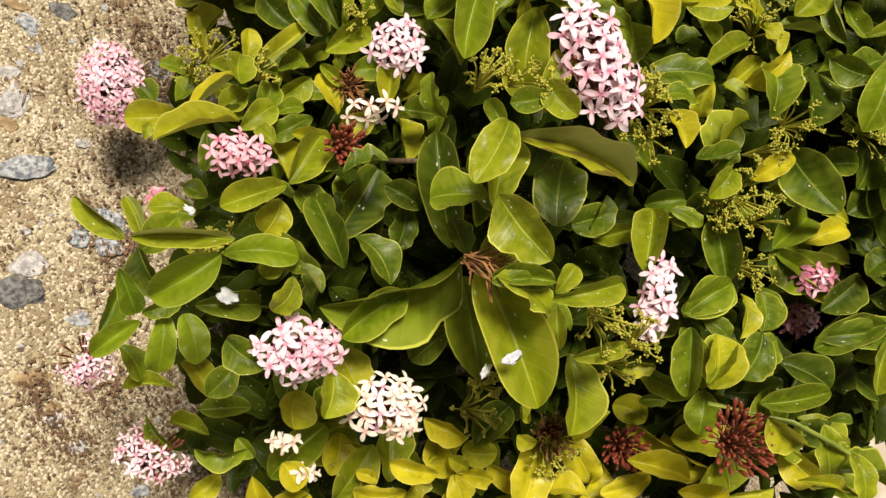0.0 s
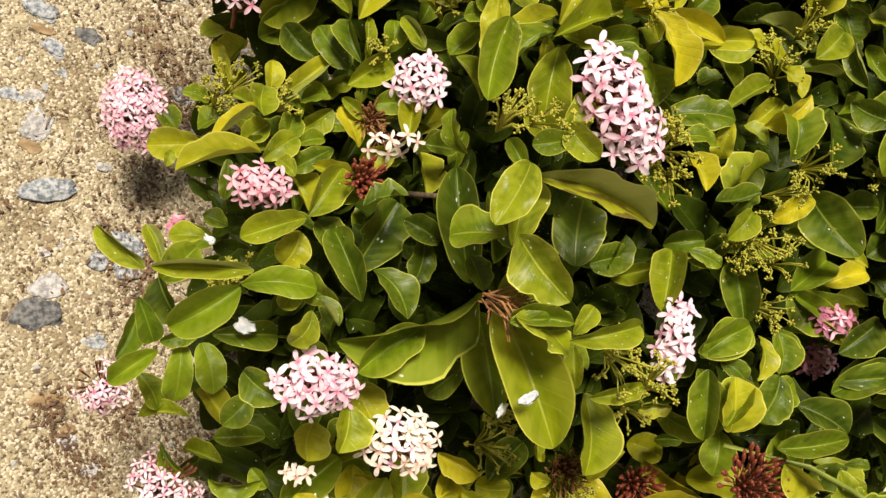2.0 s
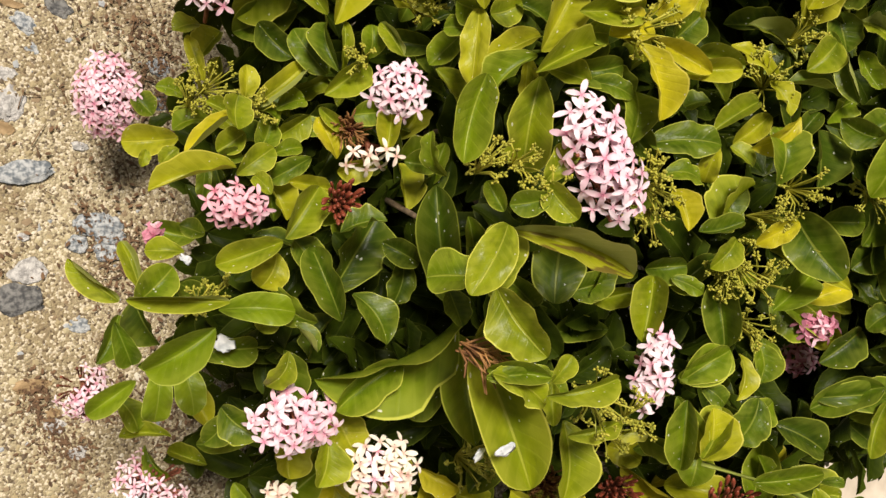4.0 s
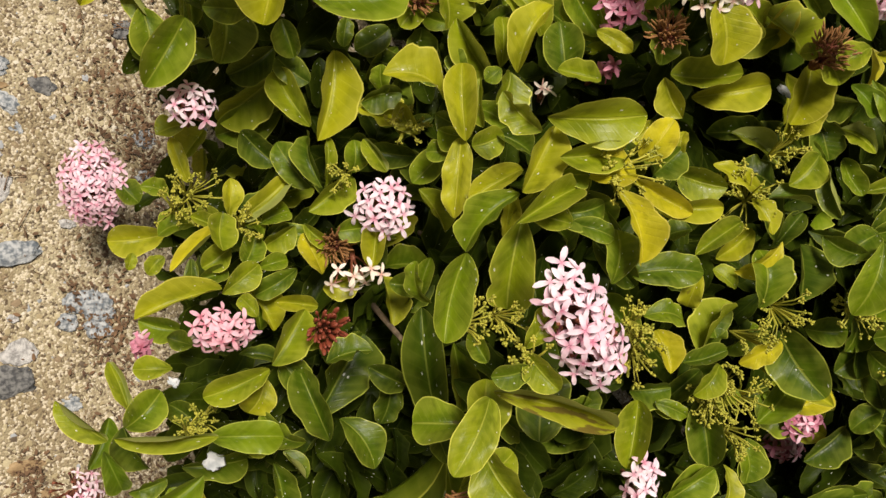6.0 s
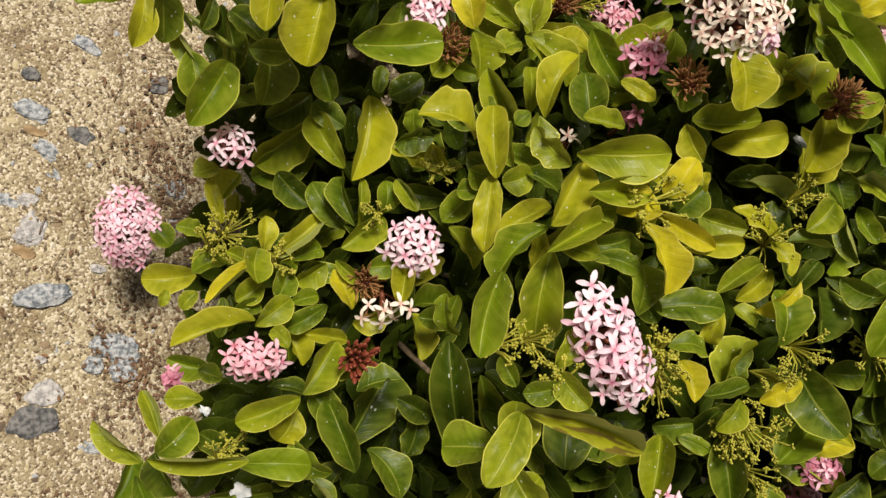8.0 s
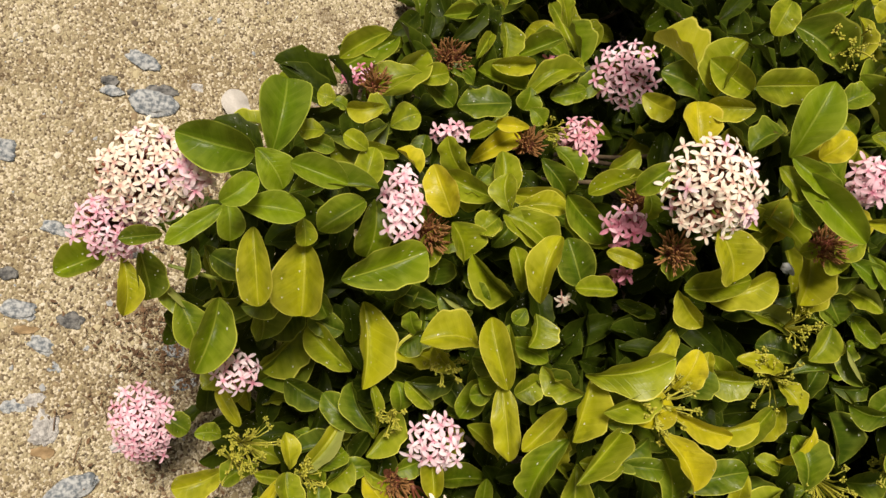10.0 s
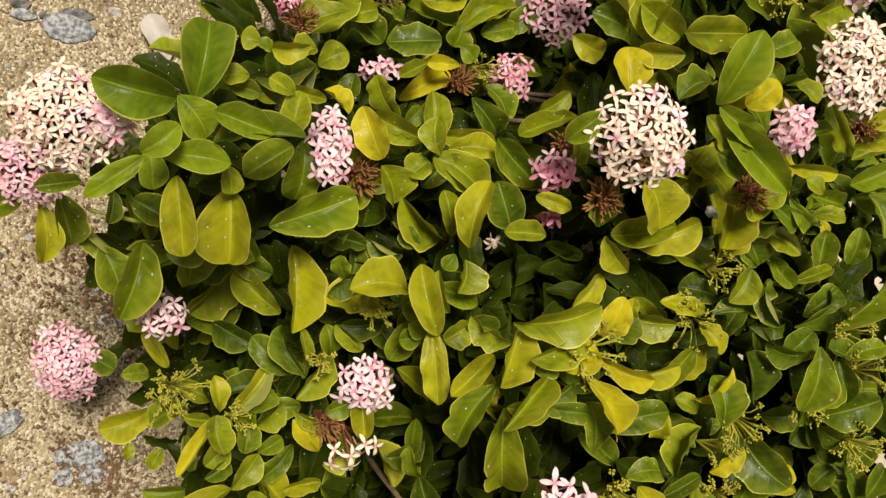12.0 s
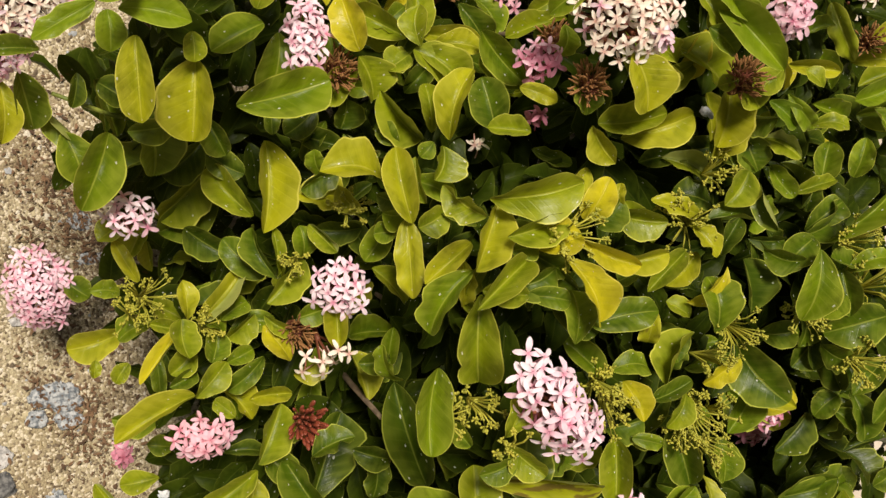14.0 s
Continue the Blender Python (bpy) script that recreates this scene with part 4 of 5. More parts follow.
leaf(-0.032, 0.589, 0.674, 0.052, 0.025, 9, 11, -36, 2, 1)
leaf(-0.113, 0.788, 0.588, 0.057, 0.037, 40, 24, -43, 2, 8)
leaf(-0.073, 0.747, 0.611, 0.042, 0.032, -10, 2, -20, 2, 0)
leaf(-0.086, 0.815, 0.598, 0.040, 0.029, 51, 36, -40, 4, 4)
leaf(-0.101, 0.822, 0.608, 0.034, 0.023, 78, 37, 17, 3, 7)
leaf(-0.028, 0.793, 0.705, 0.066, 0.030, -71, -34, -15, 1, 4)
leaf(-0.091, 0.847, 0.679, 0.028, 0.026, -69, -29, -15, 1, 8)
leaf(-0.080, 0.826, 0.534, 0.053, 0.021, 74, 15, 20, 1, 9)
leaf(-0.039, 0.623, 0.663, 0.027, 0.020, 47, 16, -16, 1, 3)
leaf(-0.062, 0.677, 0.653, 0.042, 0.023, -17, 9, 6, 4, 1)
leaf(0.019, 0.603, 0.689, 0.044, 0.039, -179, 15, 8, 4, 2)
leaf(-0.025, 0.669, 0.682, 0.043, 0.037, -27, -17, -10, 1, 6)
leaf(-0.120, 0.617, 0.678, 0.029, 0.013, -103, -23, 21, 2, 11)
leaf(-0.096, 0.852, 0.681, 0.061, 0.026, -164, 1, 51, 0, 2)
leaf(-0.011, 0.828, 0.687, 0.048, 0.023, -77, -17, -1, 1, 2)
leaf(-0.001, 0.335, 0.466, 0.034, 0.043, -11, 2, 21, 4, 4)
leaf(-0.012, 0.324, 0.581, 0.037, 0.032, -12, -4, 9, 3, 9)
leaf(0.038, 0.388, 0.417, 0.041, 0.032, -17, 7, -3, 5, 1)
leaf(0.010, 0.326, 0.343, 0.050, 0.022, -90, -7, -12, 1, 0)
leaf(0.045, 0.282, 0.488, 0.043, 0.019, -94, -12, 33, 2, 7)
leaf(0.035, 0.294, 0.302, 0.042, 0.017, -115, -23, -13, 3, 11)
leaf(-0.047, 0.276, 0.262, 0.058, 0.027, 29, 26, 4, 4, 0)
leaf(-0.047, 0.188, 0.436, 0.037, 0.023, 32, -9, 13, 2, 1)
leaf(-0.008, 0.237, 0.422, 0.044, 0.013, -93, -12, -23, 3, 7)
leaf(0.012, 0.238, 0.279, 0.042, 0.017, 35, 3, -32, 2, 7)
leaf(-0.030, 0.345, 0.541, 0.041, 0.033, 22, 10, -5, 4, 8)
leaf(0.068, 0.275, 0.421, 0.033, 0.020, -55, 1, 0, 4, 7)
leaf(0.061, 0.324, 0.445, 0.028, 0.025, 29, 9, -7, 5, 11)
leaf(0.067, 0.431, 0.435, 0.050, 0.015, -112, -14, 18, 5, 4)
leaf(0.082, 0.404, 0.469, 0.021, 0.013, -117, -24, 10, 5, 4)
leaf(0.055, 0.305, 0.424, 0.023, 0.016, -142, -6, 31, 2, 2)
leaf(0.093, 0.429, 0.474, 0.048, 0.025, -94, -21, 21, 5, 3)
leaf(-0.040, 0.250, 0.550, 0.038, 0.026, 48, 23, -24, 1, 8)
leaf(-0.029, 0.287, 0.443, 0.039, 0.025, -43, -8, -7, 1, 1)
leaf(-0.016, 0.506, 0.632, 0.066, 0.040, 2, -8, 2, 3, 0)
leaf(0.065, 0.515, 0.491, 0.033, 0.029, -99, -22, 25, 4, 6)
leaf(0.061, 0.534, 0.515, 0.059, 0.041, -25, 17, -11, 5, 3)
leaf(0.053, 0.569, 0.524, 0.056, 0.032, 34, -6, -39, 5, 6)
leaf(0.033, 0.558, 0.611, 0.040, 0.024, -46, -38, -54, 4, 9)
leaf(0.043, 0.666, 0.523, 0.035, 0.028, -120, -28, 12, 4, 8)
leaf(0.078, 0.443, 0.511, 0.044, 0.020, -107, -12, 15, 5, 5)
leaf(0.048, 0.457, 0.469, 0.040, 0.025, 23, 6, -34, 5, 9)
leaf(0.029, 0.439, 0.498, 0.042, 0.021, 56, 24, -35, 5, 9)
leaf(0.024, 0.522, 0.505, 0.050, 0.031, -49, 0, -28, 0, 2)
leaf(0.056, 0.515, 0.561, 0.020, 0.017, -115, -4, 45, 4, 1)
leaf(0.005, 0.470, 0.597, 0.033, 0.012, 4, 26, 0, 3, 7)
leaf(0.017, 0.483, 0.599, 0.021, 0.008, 4, -2, -40, 4, 11)
leaf(0.081, 0.464, 0.496, 0.028, 0.025, 22, -4, -25, 5, 1)
leaf(0.107, 0.571, 0.550, 0.035, 0.024, -103, -39, -32, 5, 7)
leaf(0.094, 0.644, 0.548, 0.057, 0.021, -77, -4, -1, 5, 6)
leaf(0.077, 0.481, 0.496, 0.021, 0.015, -123, -9, 11, 4, 11)
leaf(-0.002, 0.579, 0.650, 0.028, 0.014, -88, -25, 33, 4, 4)
leaf(0.044, 0.644, 0.521, 0.093, 0.032, 55, 20, -48, 5, 2)
leaf(0.076, 0.594, 0.581, 0.058, 0.024, 68, 21, 3, 5, 9)
leaf(0.019, 0.680, 0.591, 0.042, 0.031, -18, 1, -39, 2, 1)
leaf(0.032, 0.609, 0.731, 0.053, 0.020, 97, 32, 12, 2, 4)
leaf(0.043, 0.611, 0.735, 0.038, 0.027, 57, 0, -58, 4, 2)
leaf(0.074, 0.710, 0.649, 0.039, 0.032, 34, 23, -61, 5, 0)
leaf(0.050, 0.771, 0.612, 0.060, 0.042, 33, 17, 20, 3, 1)
leaf(0.078, 0.746, 0.690, 0.042, 0.023, 2, 9, -22, 3, 3)
leaf(0.072, 0.644, 0.641, 0.034, 0.027, 10, 5, -4, 3, 9)
leaf(-0.003, 0.592, 0.611, 0.050, 0.018, 51, 32, -34, 2, 8)
leaf(0.106, 0.634, 0.597, 0.048, 0.022, 77, 15, -2, 5, 2)
leaf(0.109, 0.647, 0.645, 0.039, 0.016, 98, 26, -13, 4, 2)
leaf(0.051, 0.734, 0.680, 0.021, 0.010, 86, 34, 11, 1, 3)
leaf(-0.015, 0.797, 0.704, 0.053, 0.021, -26, -3, -27, 3, 4)
leaf(0.099, 0.699, 0.672, 0.045, 0.012, 74, 11, 10, 4, 7)
leaf(0.027, 0.662, 0.560, 0.028, 0.013, -93, -18, 7, 1, 4)
leaf(-0.001, 0.697, 0.670, 0.052, 0.032, 59, 13, -2, 0, 0)
leaf(-0.574, 0.286, 0.638, 0.065, 0.039, 156, 2, 11, 7, 7)
leaf(-0.583, 0.283, 0.606, 0.066, 0.038, -113, 3, 25, 7, 7)
leaf(-0.577, 0.269, 0.656, 0.038, 0.029, 26, -11, -10, 8, 1)
leaf(-0.558, 0.286, 0.677, 0.046, 0.023, 56, 15, -10, 8, 2)
leaf(-0.540, 0.232, 0.658, 0.034, 0.021, 115, 16, -2, 8, 8)
leaf(-0.539, 0.253, 0.633, 0.052, 0.024, 68, 18, -8, 8, 1)
leaf(-0.547, 0.252, 0.606, 0.031, 0.023, -6, -10, -10, 8, 0)
leaf(-0.536, 0.231, 0.662, 0.049, 0.017, -67, -17, -6, 8, 6)
leaf(-0.522, 0.307, 0.619, 0.023, 0.018, -3, -17, -14, 3, 0)
leaf(-0.539, 0.367, 0.607, 0.039, 0.024, 152, 16, 19, 3, 8)
leaf(-0.538, 0.287, 0.655, 0.070, 0.021, 79, 26, 22, 1, 0)
leaf(-0.531, 0.376, 0.593, 0.049, 0.030, -70, -13, -18, 2, 0)
leaf(-0.541, 0.418, 0.522, 0.057, 0.037, -16, -21, -9, 2, 3)
leaf(-0.522, 0.264, 0.621, 0.064, 0.028, -5, -14, -25, 4, 0)
leaf(-0.539, 0.210, 0.543, 0.037, 0.016, -93, 7, -1, 1, 5)
leaf(-0.613, 0.351, 0.638, 0.016, 0.018, -118, -13, 8, 3, 1)
leaf(-0.613, 0.414, 0.595, 0.034, 0.020, -100, -25, 34, 4, 5)
leaf(-0.587, 0.334, 0.640, 0.021, 0.018, -101, -13, -9, 3, 3)
leaf(-0.599, 0.417, 0.590, 0.054, 0.031, -90, -26, 63, 0, 11)
leaf(-0.647, 0.475, 0.566, 0.056, 0.030, -80, -23, -31, 3, 1)
leaf(-0.621, 0.362, 0.600, 0.015, 0.013, 59, 5, 5, 2, 3)
leaf(-0.570, 0.375, 0.623, 0.024, 0.017, -136, -8, 7, 3, 0)
leaf(-0.587, 0.322, 0.621, 0.027, 0.016, 58, 16, -19, 1, 0)
leaf(-0.583, 0.371, 0.601, 0.045, 0.012, 65, 4, -17, 3, 8)
leaf(-0.572, 0.566, 0.458, 0.063, 0.025, 109, 21, 5, 5, 5)
leaf(-0.548, 0.535, 0.502, 0.050, 0.033, -160, 9, 71, 3, 6)
leaf(-0.507, 0.472, 0.564, 0.052, 0.031, -171, 4, 42, 5, 8)
leaf(-0.556, 0.460, 0.543, 0.032, 0.033, -149, -12, -38, 5, 2)
leaf(-0.498, 0.515, 0.598, 0.036, 0.028, 172, 7, 55, 3, 1)
leaf(-0.504, 0.544, 0.568, 0.049, 0.024, 72, 24, 2, 4, 1)
leaf(-0.448, 0.612, 0.607, 0.058, 0.037, -163, -17, 61, 2, 2)
leaf(-0.499, 0.520, 0.585, 0.059, 0.033, 40, 2, -7, 3, 7)
leaf(-0.497, 0.515, 0.575, 0.026, 0.026, -65, -12, -33, 3, 6)
leaf(-0.518, 0.529, 0.552, 0.056, 0.027, -130, -16, 30, 3, 7)
leaf(-0.618, 0.597, 0.519, 0.058, 0.038, -100, -20, -13, 1, 6)
leaf(-0.662, 0.510, 0.500, 0.045, 0.030, 38, 2, -10, 1, 2)
leaf(-0.609, 0.451, 0.522, 0.032, 0.027, 103, 22, 1, 3, 1)
leaf(-0.636, 0.635, 0.505, 0.026, 0.029, -24, -28, -6, 2, 1)
leaf(-0.628, 0.634, 0.491, 0.075, 0.030, 102, 23, 22, 3, 9)
leaf(-0.589, 0.612, 0.520, 0.038, 0.015, -112, -25, 12, 5, 1)
leaf(-0.575, 0.763, 0.512, 0.047, 0.048, -46, -24, 23, 4, 11)
leaf(-0.583, 0.669, 0.637, 0.038, 0.025, 56, 3, -38, 4, 8)
leaf(-0.554, 0.614, 0.524, 0.052, 0.030, 36, -15, -22, 1, 7)
leaf(-0.570, 0.659, 0.484, 0.051, 0.038, 14, 12, 14, 2, 1)
leaf(-0.508, 0.679, 0.604, 0.062, 0.021, -85, -31, -16, 3, 5)
leaf(-0.496, 0.587, 0.750, 0.039, 0.021, -64, -33, -13, 2, 7)
leaf(-0.537, 0.520, 0.537, 0.024, 0.020, 123, 16, -7, 2, 0)
leaf(-0.598, 0.492, 0.513, 0.025, 0.024, -24, -13, -43, 1, 0)
leaf(-0.596, 0.570, 0.525, 0.032, 0.015, -76, -30, -11, 3, 9)
leaf(-0.612, 0.627, 0.507, 0.022, 0.021, 31, 4, -28, 2, 1)
leaf(-0.624, 0.703, 0.510, 0.044, 0.025, -88, -13, -4, 2, 6)
leaf(-0.541, 0.537, 0.531, 0.031, 0.017, 104, 25, 8, 2, 1)
leaf(-0.613, 0.423, 0.585, 0.021, 0.025, -85, -8, -27, 3, 11)
leaf(-0.483, 0.695, 0.770, 0.072, 0.036, 152, 36, 22, 8, 1)
leaf(-0.480, 0.669, 0.796, 0.052, 0.020, 37, 10, -30, 8, 8)
leaf(-0.465, 0.685, 0.785, 0.077, 0.029, 13, 26, -43, 8, 7)
leaf(-0.511, 0.635, 0.731, 0.040, 0.035, 167, 1, 15, 5, 9)
leaf(-0.531, 0.677, 0.764, 0.042, 0.022, -117, -43, 37, 4, 2)
leaf(-0.550, 0.699, 0.742, 0.051, 0.030, -131, 1, 36, 3, 0)
leaf(-0.548, 0.675, 0.772, 0.051, 0.035, 72, 35, -42, 3, 6)
leaf(-0.476, 0.716, 0.782, 0.034, 0.024, 120, 38, 17, 5, 8)
leaf(-0.475, 0.728, 0.771, 0.045, 0.014, 66, 29, 5, 3, 0)
leaf(-0.546, 0.815, 0.765, 0.096, 0.044, 33, -5, -11, 2, 4)
leaf(-0.516, 0.733, 0.801, 0.031, 0.023, 101, 21, 20, 2, 8)
leaf(-0.501, 0.684, 0.780, 0.041, 0.028, -79, -4, -38, 1, 13)
leaf(-0.512, 0.745, 0.784, 0.027, 0.020, 7, 27, -53, 2, 5)
leaf(-0.486, 0.777, 0.790, 0.026, 0.019, 24, 24, -9, 3, 0)
leaf(-0.543, 0.809, 0.794, 0.034, 0.029, 42, 10, -1, 3, 1)
leaf(-0.432, 0.965, 0.715, 0.041, 0.024, 87, 37, -3, 4, 1)
leaf(-0.401, 1.104, 0.663, 0.066, 0.028, -82, -27, -26, 3, 2)
leaf(-0.359, 0.951, 0.691, 0.053, 0.036, 97, 42, -32, 2, 2)
leaf(-0.297, 0.820, 0.703, 0.044, 0.014, 95, 24, 18, 3, 8)
leaf(-0.548, 0.181, 0.420, 0.049, 0.032, -78, -1, -9, 2, 11)
leaf(-0.219, 0.821, 0.755, 0.027, 0.036, -131, -29, -36, 1, 4)
leaf(-0.218, 0.820, 0.743, 0.040, 0.021, 99, 42, 27, 2, 3)
leaf(-0.222, 0.811, 0.745, 0.044, 0.026, -7, 2, -55, 1, 9)
leaf(-0.169, 0.847, 0.754, 0.060, 0.038, -86, -35, 2, 1, 8)
leaf(-0.152, 0.833, 0.711, 0.029, 0.028, -69, -16, -13, 0, 2)
leaf(-0.097, 0.850, 0.694, 0.051, 0.030, 2, 2, -25, 1, 5)
leaf(-0.081, 0.888, 0.710, 0.051, 0.025, -74, 10, -38, 1, 0)
leaf(-0.078, 0.852, 0.671, 0.032, 0.042, -50, -18, 34, 0, 11)
leaf(-0.082, 0.833, 0.683, 0.032, 0.022, 26, 16, -10, 1, 9)
leaf(-0.035, 0.842, 0.675, 0.059, 0.021, 79, 7, 45, 0, 7)
leaf(-0.030, 0.857, 0.665, 0.038, 0.038, 5, 24, 11, 0, 11)
leaf(-0.018, 0.834, 0.650, 0.039, 0.029, 26, 20, -4, 0, 9)
leaf(-0.005, 0.888, 0.692, 0.027, 0.025, -65, -18, -13, 1, 7)
leaf(-0.120, 0.869, 0.720, 0.051, 0.024, -66, -3, -47, 1, 1)
leaf(-0.154, 0.825, 0.685, 0.036, 0.032, -53, -16, -7, 0, 2)
leaf(-0.077, 0.834, 0.651, 0.053, 0.032, -55, -17, -3, 0, 2)
leaf(-0.684, 0.444, 0.581, 0.054, 0.020, -73, -16, -1, 3, 7)
leaf(-0.649, 0.452, 0.502, 0.070, 0.029, 118, 17, -16, 3, 9)
leaf(-0.656, 0.495, 0.514, 0.034, 0.023, 89, 21, -9, 3, 7)
leaf(-0.639, 0.645, 0.486, 0.069, 0.033, -111, 7, -4, 2, 4)
leaf(-0.667, 0.597, 0.499, 0.050, 0.021, 81, 15, -26, 4, 2)
leaf(-0.667, 0.537, 0.506, 0.035, 0.024, 56, -1, 5, 1, 3)
leaf(-0.630, 0.636, 0.496, 0.066, 0.032, 107, 15, 23, 3, 3)
leaf(-0.709, 0.619, 0.508, 0.040, 0.030, -8, -11, 1, 3, 9)
leaf(-0.685, 0.690, 0.510, 0.053, 0.022, -81, -26, -5, 2, 11)
leaf(-0.582, 0.709, 0.679, 0.064, 0.039, -163, -33, -11, 4, 11)
leaf(-0.566, 0.740, 0.641, 0.064, 0.034, -123, 9, 2, 1, 3)
leaf(-0.553, 0.671, 0.727, 0.054, 0.035, 150, 35, 55, 3, 11)
leaf(-0.609, 0.706, 0.804, 0.032, 0.025, -36, -25, -17, 3, 8)
leaf(-0.594, 0.724, 0.784, 0.058, 0.043, 36, 10, -22, 1, 11)
leaf(-0.592, 0.826, 0.814, 0.022, 0.025, -62, -47, -51, 4, 2)
leaf(-0.551, 0.850, 0.811, 0.043, 0.032, -77, -17, 29, 3, 8)
leaf(-0.649, 0.755, 0.485, 0.051, 0.026, -61, -5, -13, 1, 3)
# leaves past these, at the bed's far and near ends
leaf(-0.794, 0.592, 0.097, 0.109, 0.041, 107, 22, -4, 2)
leaf(-0.771, 0.803, 0.292, 0.056, 0.042, 22, 33, -40, 4)
leaf(-0.752, 0.847, 0.345, 0.040, 0.037, 12, 13, -27, 3)
leaf(-0.693, 1.097, 0.481, 0.062, 0.041, -54, -15, -10, 3)
leaf(-0.675, 1.278, 0.504, 0.059, 0.050, -73, -23, 25, 3)


# ---- flowers ----
OPEN = []  # places that no chance leaf may cover


def floret_mesh(colour, seed):
    """A four-petalled flower of unit width facing +z, on its thin tube."""
    r = random.Random(seed)
    verts, faces, uvs = [], [], []
    for k in range(4):
        a = k * math.pi / 2 + r.uniform(-0.12, 0.12)
        c, s = math.cos(a), math.sin(a)
        ln, wd, dr = r.uniform(0.46, 0.54), r.uniform(0.088, 0.112), r.uniform(0.0, 0.16)
        start = len(verts)
        for t, w in ((0.03, 0.25), (0.22, 0.72), (0.55, 1.0), (0.85, 0.74), (1.0, 0.18)):
            for u in (-1, 0, 1):
                q = (t * ln, u * wd * w, 0.05 * abs(u) * w - dr * t * t + 0.015 * (u == 0))
                verts.append((q[0] * c - q[1] * s, q[0] * s + q[1] * c, q[2]))
                uvs.append((0.5 + 0.5 * u, t))
        for j in range(4):
            for i in range(2):
                b = start + j * 3 + i
                faces.append((b, b + 3, b + 4, b + 1))
    start = len(verts)
    for h, rad in ((0.03, 0.05), (-0.9, 0.03)):
        for i in range(4):
            t = i * math.pi / 2 + 0.78
            verts.append((rad * math.cos(t), rad * math.sin(t), h))
            uvs.append((0.5, 0.0))
    for i in range(4):
        j = (i + 1) % 4
        faces.append((start + i, start + j, start + 4 + j, start + 4 + i))
    faces.append((start, start + 1, start + 2, start + 3))
    return mesh_of("floret", verts, faces, PETALS[colour], uvs)


FLORETS = {c: [floret_mesh(c, 60 + k) for k in range(4)] for c in PETALS}
HEAD_LABELS = {"pink": "dome of small pink flowers", "rose": "cluster of rose-pink flowers with red centres", "pale": "cluster of pale pink and white flowers", "cream": "cluster of cream-white flowers", "deep": "small cluster of deep pink flowers"}
NEAR = {"pink": "pale", "rose": "pink", "pale": "pink", "cream": "pale", "deep": "pink"}
head_random = random.Random(71)


def flower_head(x, y, z, rx, ry, rz, a, b, count, colour, scale=1.0, bare=None):
    """A domed cluster of florets, half-widths a and b, on reddish stalks; bare: where it has shed its florets."""
    r = head_random
    m = pose(x, y, z, rx, ry, rz)
    OPEN.append((x, y, z, max(a, b) + 0.015))
    h = 0.55 * min(a, b) + 0.004
    pile = Pile()
    spots = []
    share = 0.64 if count > 60 else 0.74 if count > 8 else 1.0
    turn = r.uniform(0, 6.28)
    for k in range(max(2, int(share * count))):
        q = math.sqrt((k + 0.5) / (share * count))
        t = turn + k * 2.39996
        u, v = q * math.cos(t) + r.gauss(0, 0.05), q * math.sin(t) + r.gauss(0, 0.05)
        if bare and math.hypot(u - bare[0], v - bare[1]) < bare[2]:
            continue
        top = Vector((a * u, b * v, h * max(0.0, 1 - u * u - v * v) + r.gauss(0, 0.0042)))
        lean = Vector((u * h / a * 1.1, v * h / b * 1.1, 1.0)) + Vector((r.gauss(0, 0.28), r.gauss(0, 0.28), 0))
        spots.append((top, lean.normalized()))
        foot = Vector((a * u * 0.22, b * v * 0.22, -0.035))
        tube(pile, [foot, (foot + top) * 0.5 - Vector((0, 0, 0.004)), top - lean.normalized() * 0.004], 0.0011, 0.0008, 4)
    for k in range(count // 2 if count > 60 else 0):  # spent tubes and unopened buds between the flowers
        q, t = math.sqrt(r.random()), r.uniform(0, 6.28)
        tip = Vector((a * q * math.cos(t), b * q * math.sin(t), h * (1 - q * q) - r.uniform(0.001, 0.006)))
        tube(pile, [tip * 0.5 + Vector((0, 0, -0.02)), tip * 0.92 + Vector((0, 0, -0.006)), tip], 0.0008, 0.0016, 5)
    tube(pile, [(0, 0, -0.075), (0.001, 0.001, -0.05), (0, 0, -0.033)], 0.0022, 0.0028, 6)
    head = new("flower_head", pile.mesh("flower_head", STALK))
    under(head, owner(x), m)
    tagged(head, HEAD_LABELS[colour])
    for top, lean in spots:
        f = new("floret", FLORETS[NEAR[colour] if r.random() < (0.13 if colour == "cream" else 0.3) else colour][r.randrange(4)])
        s = scale * r.uniform(0.0168, 0.0222)
        turned = lean.to_track_quat("Z", "Y").to_matrix().to_4x4()
        f.parent = head
        f.matrix_basis = Matrix.Translation(top) @ turned @ pose(0, 0, 0, 0, 0, r.uniform(0, 90)) @ Matrix.Diagonal((s, s, s, 1))


flower_head(-0.372, 0.220, 0.157, 13, -15, 89, 0.036, 0.047, 116, "pink", 0.96)
flower_head(-0.410, 0.273, 0.428, 0, -12, 74, 0.024, 0.021, 20, "pale")
flower_head(-0.304, 0.419, 0.528, 7, -19, 87, 0.025, 0.027, 36, "pale")
flower_head(-0.246, 0.396, 0.516, 26, -16, 92, 0.030, 0.013, 12, "cream")
flower_head(-0.204, 0.281, 0.486, 10, -14, 89, 0.025, 0.019, 30, "rose")
flower_head(-0.199, 0.443, 0.786, 4, -20, 116, 0.024, 0.046, 78, "pale")
flower_head(-0.052, 0.558, 0.684, 17, -24, 70, 0.014, 0.034, 34, "pale")
flower_head(-0.028, 0.296, 0.586, 10, -10, 89, 0.033, 0.024, 50, "pale")
flower_head(0.018, 0.375, 0.562, 0, -12, 86, 0.031, 0.026, 44, "cream")
